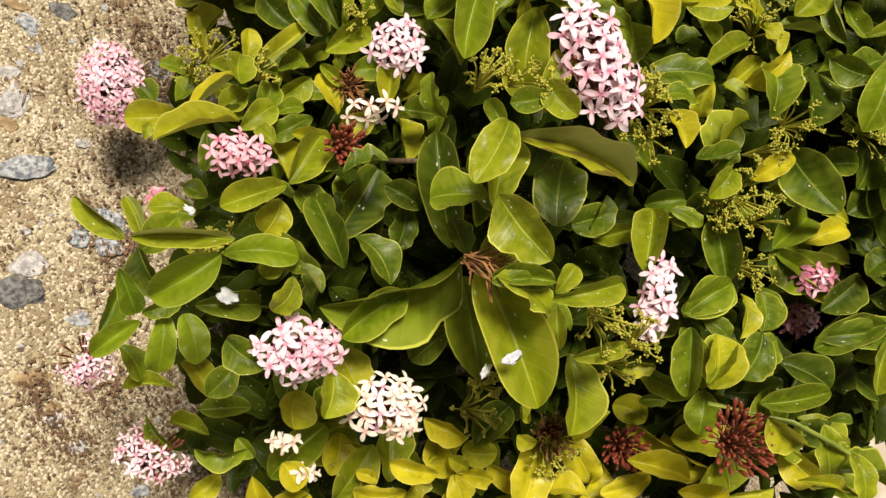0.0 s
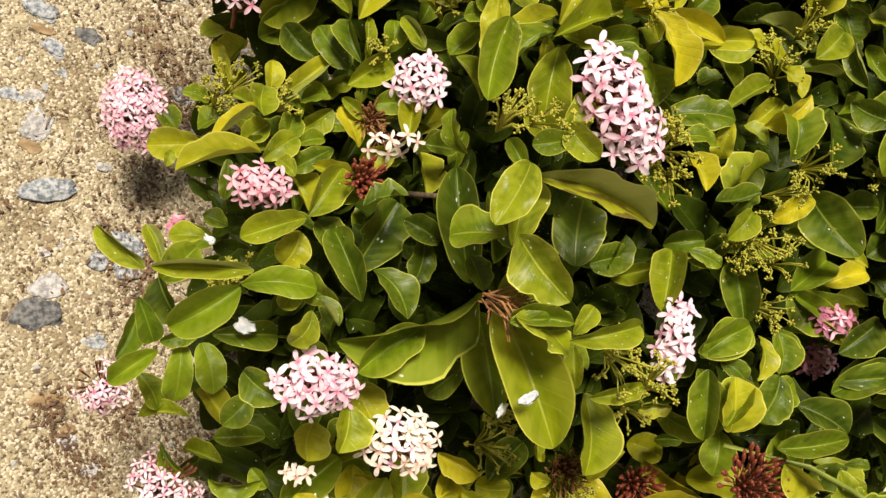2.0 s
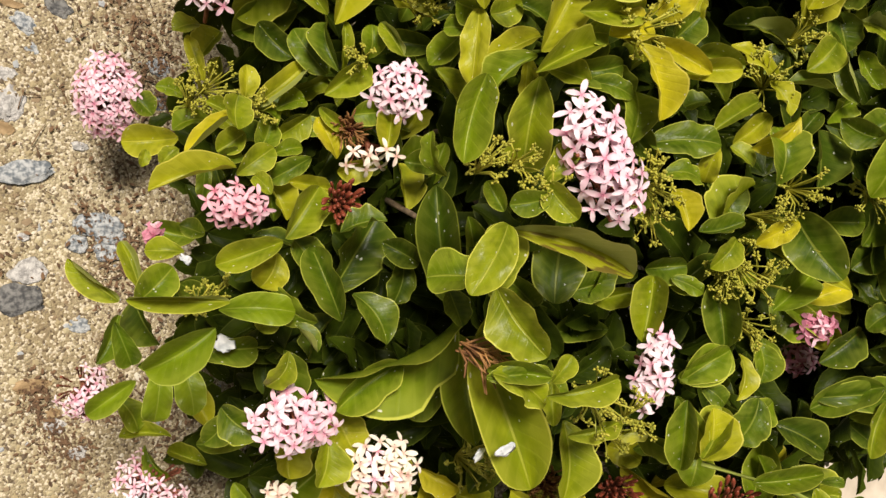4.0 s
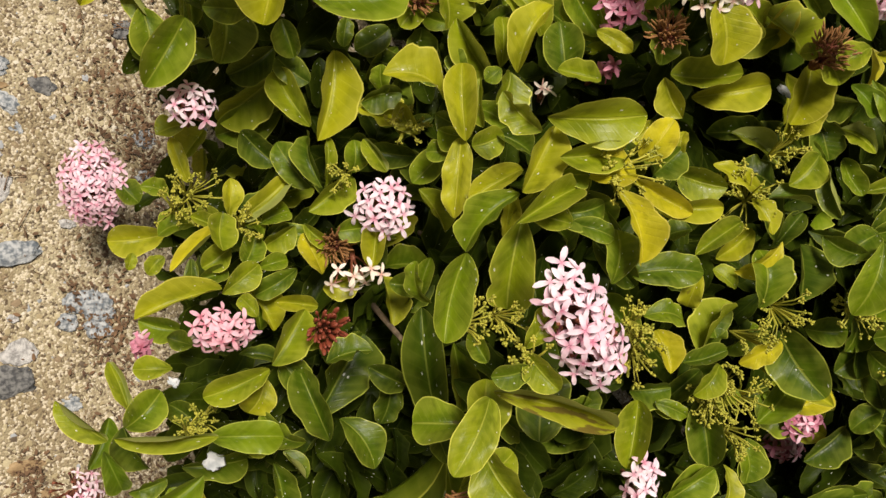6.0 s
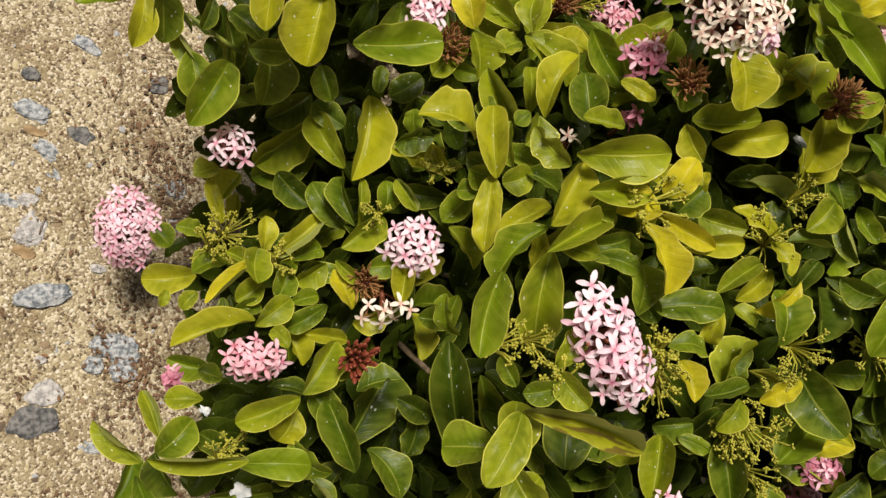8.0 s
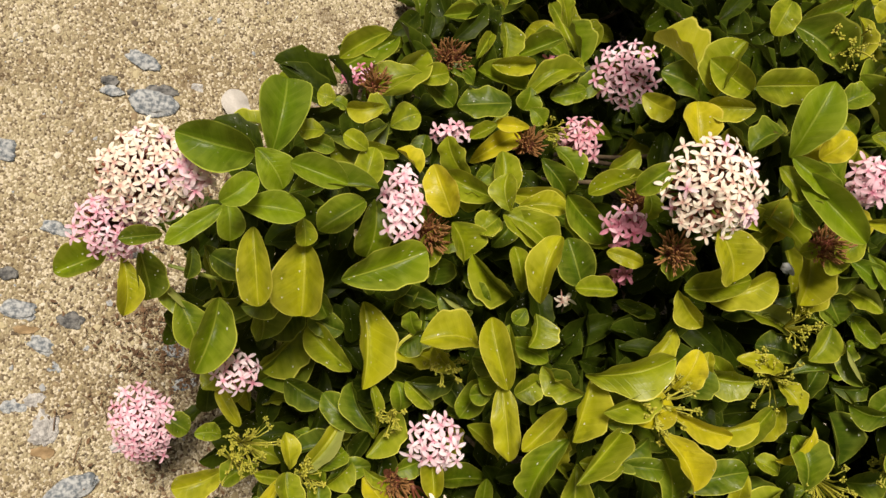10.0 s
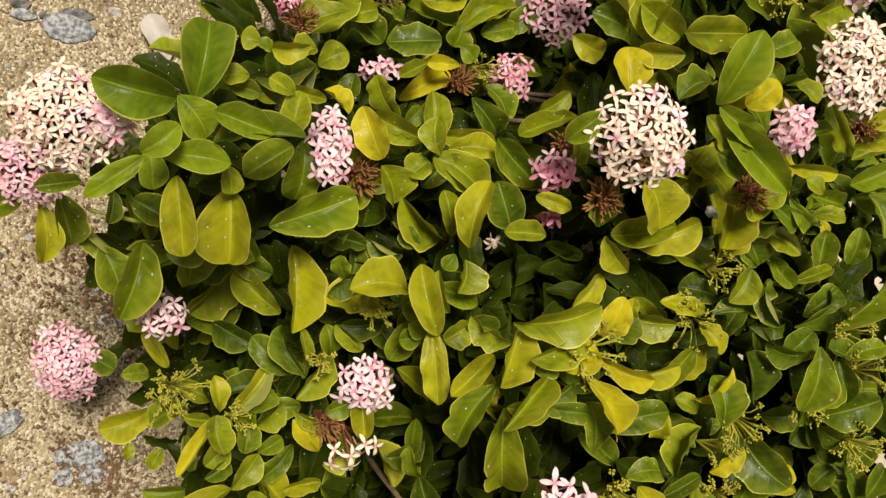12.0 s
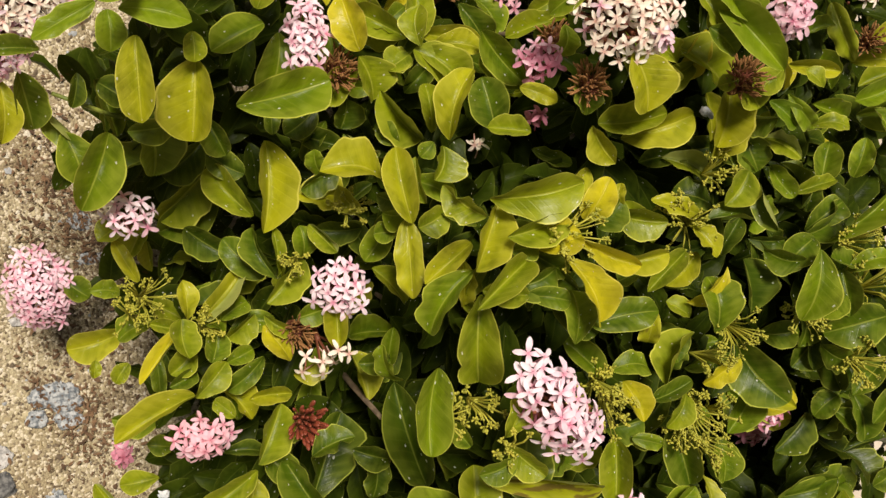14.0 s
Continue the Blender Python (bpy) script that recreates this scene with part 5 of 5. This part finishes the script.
flower_head(0.042, 0.319, 0.472, -1, -12, 86, 0.012, 0.005, 6, "cream")
flower_head(0.071, 0.344, 0.454, -5, -13, 85, 0.009, 0.004, 5, "cream")
flower_head(-0.044, 0.181, 0.274, 5, -4, 88, 0.027, 0.027, 62, "pale", 0.74, (-0.8, 0.7, 0.8))
flower_head(0.049, 0.244, 0.284, -14, -4, 80, 0.037, 0.030, 84, "pale", 0.74, (0.5, 0.75, 0.85))
flower_head(-0.082, 0.812, 0.617, -11, -29, 86, 0.018, 0.016, 30, "deep")
flower_head(-0.048, 0.855, 0.552, -8, -29, 86, 0.020, 0.015, 26, "deep")
flower_head(-0.192, 0.236, 0.352, -3, -12, 85, 0.006, 0.010, 14, "deep")
flower_head(-0.590, 0.212, 0.547, 11, -1, 83, 0.046, 0.041, 175, "cream", 0.80)
flower_head(-0.560, 0.180, 0.504, 11, -1, 83, 0.033, 0.032, 88, "pink", 0.80)
flower_head(-0.583, 0.239, 0.585, 8, -6, 81, 0.015, 0.023, 26, "pink")
flower_head(-0.604, 0.538, 0.481, 11, -21, 76, 0.022, 0.009, 14, "pink")
flower_head(-0.528, 0.430, 0.550, -3, -15, 73, 0.018, 0.037, 44, "pale")
flower_head(-0.574, 0.693, 0.490, 5, -26, 74, 0.024, 0.025, 32, "rose")
flower_head(-0.635, 0.762, 0.510, 18, -34, 74, 0.036, 0.039, 52, "pink")
flower_head(-0.471, 0.604, 0.765, 14, -27, 74, 0.041, 0.041, 120, "cream", 0.88)
flower_head(-0.444, 0.625, 0.773, 6, -30, 74, 0.008, 0.008, 8, "pink")
flower_head(-0.446, 0.749, 0.799, 18, -35, 72, 0.016, 0.021, 32, "pink")
flower_head(-0.488, 0.831, 0.814, 6, -32, 73, 0.034, 0.044, 125, "cream", 0.88)
flower_head(-0.459, 0.588, 0.665, 7, -28, 74, 0.018, 0.017, 24, "deep")
flower_head(-0.417, 0.600, 0.627, 7, -19, 75, 0.006, 0.005, 5, "deep")
flower_head(-0.406, 0.557, 0.586, 7, -26, 74, 0.006, 0.004, 2, "cream")
flower_head(-0.762, 0.613, 0.159, 17, -23, 78, 0.037, 0.017, 24, "deep")
flower_head(-0.659, 0.673, 0.498, 10, -16, 79, 0.011, 0.008, 10, "deep")
flower_head(-0.565, 0.850, 0.823, 15, -36, 74, 0.028, 0.026, 56, "pink")


def bud_shape(long, sides=5):
    """A unit bud standing on +z."""
    verts = [(0, 0, 0)]
    faces = []
    for h, rad in ((0.25, 0.6), (0.7, 1.0), (0.92, 0.55)):
        for i in range(sides):
            t = 2 * math.pi * i / sides
            verts.append((rad * math.cos(t) / long, rad * math.sin(t) / long, h))
    verts.append((0, 0, 1.0))
    for i in range(sides):
        j = (i + 1) % sides
        faces.append((0, 1 + j, 1 + i))
        for k in (0, 1):
            faces.append((1 + k * sides + i, 1 + k * sides + j, 1 + (k + 1) * sides + j, 1 + (k + 1) * sides + i))
        faces.append((1 + 2 * sides + i, 1 + 2 * sides + j, len(verts) - 1))
    return verts, faces


BUD_ROUND = bud_shape(4.2, 4)
BUD_MESHES = {k: mesh_of("bud", *bud_shape(q, 6), m) for k, q, m in (("red", 7.5, BUD_RED), ("brown", 15.0, BUD_BROWN))}
bud_random = random.Random(83)


def bud_cluster(x, y, z, rx, ry, rz, size, kind):
    """A forked spray of unopened buds (green) or a tight tuft of long ones (red, brown)."""
    r = bud_random
    pile = Pile()
    m = pose(x, y, z, rx, ry, rz)
    OPEN.append((x, y, z, size + 0.005))
    if kind == "green":
        for k in range(max(12, int(900 * size))):
            a, q = r.uniform(0, 6.28), math.sqrt(r.random())
            tip = Vector((size * q * math.cos(a), size * q * math.sin(a), size * (0.75 - 0.45 * q * q) + r.gauss(0, 0.003)))
            tube(pile, [(0, 0, -0.03), tip * 0.55 + Vector((0, 0, -0.004)), tip], 0.0010, 0.0006, 4)
            for b in range(r.randint(7, 12)):
                way = Vector((r.gauss(0, 0.7), r.gauss(0, 0.7), 0.9)).normalized()
                root = tip - Vector((0, 0, r.uniform(0, 0.006)))
                turned = way.to_track_quat("Z", "Y").to_matrix()
                s = r.uniform(0.0026, 0.0052)
                pile.add([tuple(root + turned @ (Vector(p) * s)) for p in BUD_ROUND[0]], BUD_ROUND[1])
        ob = new("inflorescence", pile.mesh("inflorescence", BUD_GREEN))
        under(ob, owner(x), m)
        tagged(ob, "spray of tiny yellow-green flower buds")
        return
    count = int(26 + 1500 * size) if kind == "red" else int(50 + 2200 * size)
    spots = []
    for k in range(count):
        q, a = math.sqrt((k + 0.5) / count), k * 2.39996
        fan, loose = (0.60, 0.18) if kind == "red" else (0.6, 0.34)
        way = (Vector((fan * q * math.cos(a), fan * q * math.sin(a), 0.9)) + Vector((r.gauss(0, loose), r.gauss(0, loose), 0))).normalized()
        root = Vector((size * 0.66 * q * math.cos(a), size * 0.66 * q * math.sin(a), size * (0.25 - 0.4 * q * q) + r.gauss(0, 0.002)))
        spots.append((root, way))
        tube(pile, [(root.x * 0.25, root.y * 0.25, -0.03), root * 0.7 - Vector((0, 0, 0.006)), root], 0.0008, 0.0006, 4)
    ob = new("inflorescence", pile.mesh("inflorescence", STALK))
    under(ob, owner(x), m)
    tagged(ob, "tuft of dull red unopened buds" if kind == "red" else "withered brown flower tuft")
    for root, way in spots:
        f = new("bud", BUD_MESHES[kind])
        s = r.uniform(0.011, 0.018)
        f.parent = ob
        f.matrix_basis = Matrix.Translation(root) @ way.to_track_quat("Z", "Y").to_matrix().to_4x4() @ Matrix.Diagonal((s, s, s, 1))


bud_cluster(-0.195, 0.502, 0.771, 10, -17, 88, 0.010, "green")
bud_cluster(-0.196, 0.685, 0.726, 10, -25, 87, 0.025, "green")
bud_cluster(-0.175, 0.670, 0.708, 9, -2, 90, 0.017, "green")
bud_cluster(-0.134, 0.635, 0.700, 22, -37, 81, 0.027, "green")
bud_cluster(-0.122, 0.672, 0.689, 4, -31, 86, 0.023, "green")
bud_cluster(-0.037, 0.491, 0.703, 15, -14, 90, 0.027, "green")
bud_cluster(-0.021, 0.528, 0.691, -4, -27, 86, 0.023, "green")
bud_cluster(-0.087, 0.693, 0.653, 11, -8, 90, 0.023, "green")
bud_cluster(0.025, 0.469, 0.530, 5, -11, 88, 0.025, "green")
bud_cluster(0.059, 0.537, 0.544, 6, -8, 88, 0.030, "green")
bud_cluster(0.005, 0.443, 0.609, 0, -19, 86, 0.014, "green")
bud_cluster(-0.002, 0.545, 0.638, 8, -24, 87, 0.022, "green")
bud_cluster(-0.191, 0.763, 0.734, 17, -37, 83, 0.023, "green")
bud_cluster(-0.309, 0.523, 0.737, 8, 0, 90, 0.029, "green")
bud_cluster(-0.294, 0.683, 0.698, 0, -40, 86, 0.029, "green")
bud_cluster(-0.333, 0.285, 0.373, 7, -0, 90, 0.032, "green")
bud_cluster(-0.319, 0.270, 0.372, 6, -6, 88, 0.024, "green")
bud_cluster(-0.130, 0.264, 0.468, -13, -13, 82, 0.022, "green")
bud_cluster(-0.124, 0.249, 0.480, -10, -13, 83, 0.017, "green")
bud_cluster(-0.333, 0.720, 0.708, 2, -20, 86, 0.020, "green")
bud_cluster(-0.297, 0.316, 0.450, 1, -2, 86, 0.019, "green")
bud_cluster(-0.334, 0.388, 0.515, 15, -24, 87, 0.015, "green")
bud_cluster(-0.198, 0.858, 0.735, -4, -27, 73, 0.030, "green")
bud_cluster(-0.242, 0.831, 0.749, 8, -18, 75, 0.026, "green")
bud_cluster(-0.134, 0.809, 0.742, 12, -29, 74, 0.025, "green")
bud_cluster(-0.373, 0.432, 0.558, 6, -13, 76, 0.019, "green")
bud_cluster(-0.586, 0.658, 0.495, 14, 1, 82, 0.017, "green")
bud_cluster(-0.201, 0.352, 0.550, 5, -9, 88, 0.018, "red")
bud_cluster(0.059, 0.601, 0.713, -5, -22, 86, 0.034, "red")
bud_cluster(0.067, 0.620, 0.542, 11, -22, 87, 0.024, "red")
bud_cluster(-0.425, 0.597, 0.711, 3, -33, 73, 0.016, "brown")
bud_cluster(-0.402, 0.708, 0.772, -3, -24, 73, 0.019, "brown")
bud_cluster(-0.496, 0.457, 0.542, 5, -7, 76, 0.021, "brown")
bud_cluster(-0.275, 0.383, 0.494, 13, -11, 90, 0.014, "brown")
bud_cluster(-0.644, 0.429, 0.553, -4, -12, 72, 0.013, "brown")
bud_cluster(0.049, 0.535, 0.555, 4, -16, 87, 0.020, "brown")
bud_cluster(-0.480, 0.625, 0.642, 7, -25, 74, 0.015, "brown")
bud_cluster(-0.429, 0.967, 0.712, 4, -32, 73, 0.015, "brown")
bud_cluster(-0.675, 0.544, 0.506, 10, -19, 78, 0.024, "brown")
bud_cluster(-0.565, 0.757, 0.810, 14, -41, 73, 0.022, "green")
bud_cluster(-0.575, 0.614, 0.506, -3, -9, 75, 0.016, "brown")
bud_cluster(-0.204, 0.387, 0.731, -3, -16, 86, 0.019, "green")
bud_cluster(-0.206, 0.415, 0.734, 4, -14, 87, 0.018, "green")
bud_cluster(-0.177, 0.411, 0.778, -3, -21, 86, 0.015, "green")
bud_cluster(-0.190, 0.513, 0.747, 10, -28, 86, 0.027, "green")
bud_cluster(-0.170, 0.524, 0.735, 17, -32, 85, 0.020, "green")
bud_cluster(-0.128, 0.631, 0.697, 6, -23, 87, 0.025, "green")


CROWN = np.array(PLACED)
FIRST_TONES = list(TONES_SET)


def covers(x, y, z):
    """Would a leaf here lie over a flower head or a spray, which lean out clear of the leaves to the open sand?"""
    for a, b, c, d in OPEN:
        far = math.hypot(b, 1.3 - c)
        uy, uz = -b / far, (1.3 - c) / far
        px, py, pz = x - a, y - b, z - c
        s = uy * py + uz * pz
        if s > -0.03 and px * px + (py - uy * s) ** 2 + (pz - uz * s) ** 2 < d * d:
            return True
    return False


def blade_covers(x, y, z, length, yaw, pitch):
    a, b = radians(yaw), radians(pitch)
    way = Vector((math.cos(a) * math.cos(b), math.sin(a) * math.cos(b), math.sin(b))) * length
    return any(covers(x + way.x * q, y + way.y * q, z + way.z * q) for q in (0.0, 0.35, 0.7, 1.0))


def far_top(x, y):
    """Height of the crowns at the far end of the bed."""
    rise = min(1.0, max(0.0, (y - canopy_edge(x) - 0.02) / 0.30))
    return (0.50 - 0.45 * max(0.0, -0.85 - x)) * math.sqrt(rise)


def far_spot(r):
    if r.random() < 0.75:
        x = r.uniform(-1.25, -0.68)
        return x, r.uniform(canopy_edge(x) + 0.03, 1.55)
    return r.uniform(-0.72, -0.35), r.uniform(1.02, 1.50)


def proud(x, y, z):
    """How far a point stands out, towards the sand's side, from the first leaves around it."""
    d = CROWN - np.array((x, y, z))
    s = -0.5 * d[:, 1] + 0.866 * d[:, 2]
    near = (d * d).sum(1) - s * s < 0.045 ** 2
    return -float(np.percentile(s[near], 35)) if near.any() else -1.0


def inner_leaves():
    """Leaves inside the crowns, set back and down from the outer ones; near-black colour paints their shade."""
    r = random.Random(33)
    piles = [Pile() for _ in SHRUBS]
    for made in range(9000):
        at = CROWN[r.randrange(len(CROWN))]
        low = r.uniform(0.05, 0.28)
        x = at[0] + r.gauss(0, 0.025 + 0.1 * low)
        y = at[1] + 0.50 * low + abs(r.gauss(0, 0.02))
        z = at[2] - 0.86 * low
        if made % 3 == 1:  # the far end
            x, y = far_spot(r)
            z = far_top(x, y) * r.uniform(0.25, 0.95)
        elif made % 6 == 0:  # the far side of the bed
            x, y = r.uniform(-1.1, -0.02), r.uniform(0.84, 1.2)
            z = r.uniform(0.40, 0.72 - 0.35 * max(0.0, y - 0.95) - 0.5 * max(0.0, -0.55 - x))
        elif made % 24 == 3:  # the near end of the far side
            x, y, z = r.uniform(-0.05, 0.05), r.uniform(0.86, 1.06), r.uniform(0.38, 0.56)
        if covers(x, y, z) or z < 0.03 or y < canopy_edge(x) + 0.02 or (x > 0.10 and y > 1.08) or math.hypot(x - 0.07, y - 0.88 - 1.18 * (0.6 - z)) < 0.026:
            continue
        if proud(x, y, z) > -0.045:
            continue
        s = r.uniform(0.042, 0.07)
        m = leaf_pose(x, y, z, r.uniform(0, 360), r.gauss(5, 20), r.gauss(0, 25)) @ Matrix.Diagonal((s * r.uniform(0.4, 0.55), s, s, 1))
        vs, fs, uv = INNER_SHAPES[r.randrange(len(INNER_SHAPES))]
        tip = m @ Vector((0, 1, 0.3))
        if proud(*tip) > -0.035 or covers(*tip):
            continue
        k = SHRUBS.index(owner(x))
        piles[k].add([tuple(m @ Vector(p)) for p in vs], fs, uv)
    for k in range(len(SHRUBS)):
        ob = new("inner_foliage", piles[k].mesh("inner_foliage", CROWN_SHADE))
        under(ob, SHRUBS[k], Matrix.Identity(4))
        tagged(ob, "leaves inside the crown, coloured near-black for the shade there", kind="stuff")


inner_leaves()


HOLLOWS = [(-0.125, 0.395), (-0.130, 0.365), (-0.365, 0.713), (-0.415, 0.537)]  # dark openings in the crowns


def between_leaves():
    """More leaves of the outer crown, tucked just behind the foremost ones, mostly toned darker to paint in shade."""
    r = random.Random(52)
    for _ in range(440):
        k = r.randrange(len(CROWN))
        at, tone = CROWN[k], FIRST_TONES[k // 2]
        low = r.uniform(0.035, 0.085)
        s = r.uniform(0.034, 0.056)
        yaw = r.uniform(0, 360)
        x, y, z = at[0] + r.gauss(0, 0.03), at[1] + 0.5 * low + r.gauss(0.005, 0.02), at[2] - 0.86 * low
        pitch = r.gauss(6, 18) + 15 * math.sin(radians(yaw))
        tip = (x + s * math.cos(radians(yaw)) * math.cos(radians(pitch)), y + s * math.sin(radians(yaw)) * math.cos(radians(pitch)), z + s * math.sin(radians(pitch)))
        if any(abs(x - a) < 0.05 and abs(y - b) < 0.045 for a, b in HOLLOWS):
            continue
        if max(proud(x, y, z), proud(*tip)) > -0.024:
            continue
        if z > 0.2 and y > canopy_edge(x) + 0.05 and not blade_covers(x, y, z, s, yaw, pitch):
            # tone mostly steps down: shade behind the front leaves, put into their colour
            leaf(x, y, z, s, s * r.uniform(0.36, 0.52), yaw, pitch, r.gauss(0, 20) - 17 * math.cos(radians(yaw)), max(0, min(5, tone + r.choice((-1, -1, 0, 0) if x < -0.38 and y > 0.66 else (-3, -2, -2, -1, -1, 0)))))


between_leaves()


def end_leaves():
    """The shrub's near end goes on past the others: yellowing leaves on the side of the bed."""
    r = random.Random(58)
    for _ in range(110):
        x, y = r.uniform(0.05, 0.30), r.uniform(0.27, 0.80)
        d = (CROWN[:, 0] - x) ** 2 + (CROWN[:, 1] - y) ** 2
        k = int(d.argmin())
        z = CROWN[k][2] - 0.03 - 0.5 * math.sqrt(d[k])
        s = r.uniform(0.042, 0.070)
        yaw, pitch = r.uniform(0, 360), r.gauss(10, 20)
        if z > 0.15 and not blade_covers(x, y, z, s, yaw, pitch):
            leaf(x, y, z, s, s * r.uniform(0.42, 0.55), yaw, pitch, r.gauss(0, 20), r.choice((2, 3, 4, 4, 5, 5)))


end_leaves()


def far_leaves():
    """Outer leaves of the crowns at the far end of the bed."""
    r = random.Random(61)
    for _ in range(430):
        x, y = far_spot(r)
        z = far_top(x, y) - r.uniform(0.0, 0.05)
        s = r.uniform(0.05, 0.08)
        yaw, pitch = r.uniform(0, 360), r.gauss(12, 16)
        if z > 0.06 and not blade_covers(x, y, z, s, yaw, pitch):
            leaf(x, y, z, s, s * r.uniform(0.40, 0.54), yaw, pitch, r.gauss(0, 20), r.choice((0, 1, 1, 2, 2, 3, 3, 4)))


far_leaves()


def stems():
    r = random.Random(44)
    for k, base in enumerate(SHRUBS):
        bx, by = base.location.x, base.location.y
        near = [p for p in PLACED if owner(p[0]) is base and p[1] > canopy_edge(p[0]) + 0.12]
        for s in range(13):
            end = near[r.randrange(len(near))]
            pile = Pile()
            ax, ay = bx + r.gauss(0, 0.035), by + r.gauss(0, 0.05)
            top = Vector((end[0], end[1], max(0.05, end[2] - 0.20)))
            mid = Vector((ax * 0.6 + top.x * 0.4 + r.gauss(0, 0.02), ay * 0.6 + top.y * 0.4 + r.gauss(0, 0.02), top.z * 0.30))
            path = []
            for i in range(9):
                t = i / 8
                p = Vector((ax, ay, -0.01)) * (1 - t) ** 2 + mid * 2 * t * (1 - t) + top * t * t
                path.append(p + Vector((r.gauss(0, 0.003), r.gauss(0, 0.003), 0)))
            tube(pile, path, r.uniform(0.006, 0.010), 0.0022, 7)
            ob = new("stem", pile.mesh("stem", BARK))
            under(ob, base, Matrix.Identity(4))


stems()


def twig(path, r0, r1):
    """A green side shoot that shows between the leaves."""
    pile = Pile()
    tube(pile, path, r0, r1, 7)
    ob = new("shoot", pile.mesh("shoot", STEM))
    under(ob, owner(path[0][0]), Matrix.Identity(4))
    tagged(ob, "bare green side shoot")


twig([(0.030, 0.640, 0.640), (0.050, 0.685, 0.688), (0.070, 0.725, 0.692), (0.086, 0.757, 0.688), (0.102, 0.785, 0.680)], 0.0026, 0.0018)
twig([(-0.485, 0.330, 0.430), (-0.500, 0.272, 0.452), (-0.520, 0.225, 0.470)], 0.0024, 0.0018)


def dried_stalks(x, y, z, reach, count):
    """Bare reddish stalks left where a flower head has dropped its flowers, lying to one side."""
    r = random.Random(71)
    pile = Pile()
    for _ in range(count):
        a, q = r.gauss(0.95, 0.55), r.uniform(0.35, 1.0)
        foot = Vector((x + r.gauss(0, 0.003), y + r.gauss(0, 0.003), z - 0.016))
        tip = Vector((x + reach * q * math.cos(a), y + reach * q * math.sin(a), z + r.uniform(-0.004, 0.006)))
        mid = foot.lerp(tip, 0.45) + Vector((r.gauss(0, 0.002), r.gauss(0, 0.002), 0.009))
        tube(pile, [foot, mid, tip], 0.0010, 0.0006, 5)
        if r.random() < 0.5:
            tube(pile, [mid, mid.lerp(tip, 0.6) + Vector((r.gauss(0, 0.005), r.gauss(0, 0.005), 0.002))], 0.0008, 0.0004, 4)
    ob = new("stalk_tuft", pile.mesh("stalk_tuft", BUD_BROWN))
    under(ob, owner(x), Matrix.Identity(4))
    tagged(ob, "bare brown stalks of a fallen flower head")


dried_stalks(-0.080, 0.385, 0.712, 0.036, 26)


# ---- small things ----
def dropping(x, y, z, s, seed, turn=0.0):
    vs, fs = blob(seed, 0.8, 0.05, 3)
    ob = new("bird_dropping", mesh_of("bird_dropping", [(p[0] * s, p[1] * s * 0.7, p[2] * s) for p in vs], fs, DROPPING))
    ob.matrix_world = pose(x, y, z, 20, -18, seed * 40 + turn)
    tagged(ob, "dried white bird dropping on a leaf", "bird dropping", "droppings on the leaves")


dropping(-0.010, 0.404, 0.716, 0.0062, 3)
dropping(-0.003, 0.402, 0.680, 0.0055, 4)
dropping(-0.087, 0.281, 0.440, 0.0095, 5, 80.0)
# this one stands in for whitish dried petal bits among the leaves
dropping(-0.161, 0.246, 0.452, 0.0055, 6)
dropping(-0.387, 0.733, 0.700, 0.0090, 7)


def fallen_leaf(x, y, yaw, pitch, roll, length, width):
    vs, fs, uv = leaf_shape(0.70, 0.3, 0.35, 0.04, 0.3, 0.6, 17)
    ob = new("fallen_leaf", mesh_of("fallen_leaf", vs, fs, DRY, uv))
    ob.matrix_world = leaf_pose(x, y, 0.012, yaw, pitch, roll) @ Matrix.Diagonal((width, length, length, 1))
    tagged(ob, "pale grey dry leaf fallen on the sand", "fallen leaf")


fallen_leaf(-0.737, 0.470, -170, 6, 10, 0.069, 0.036)
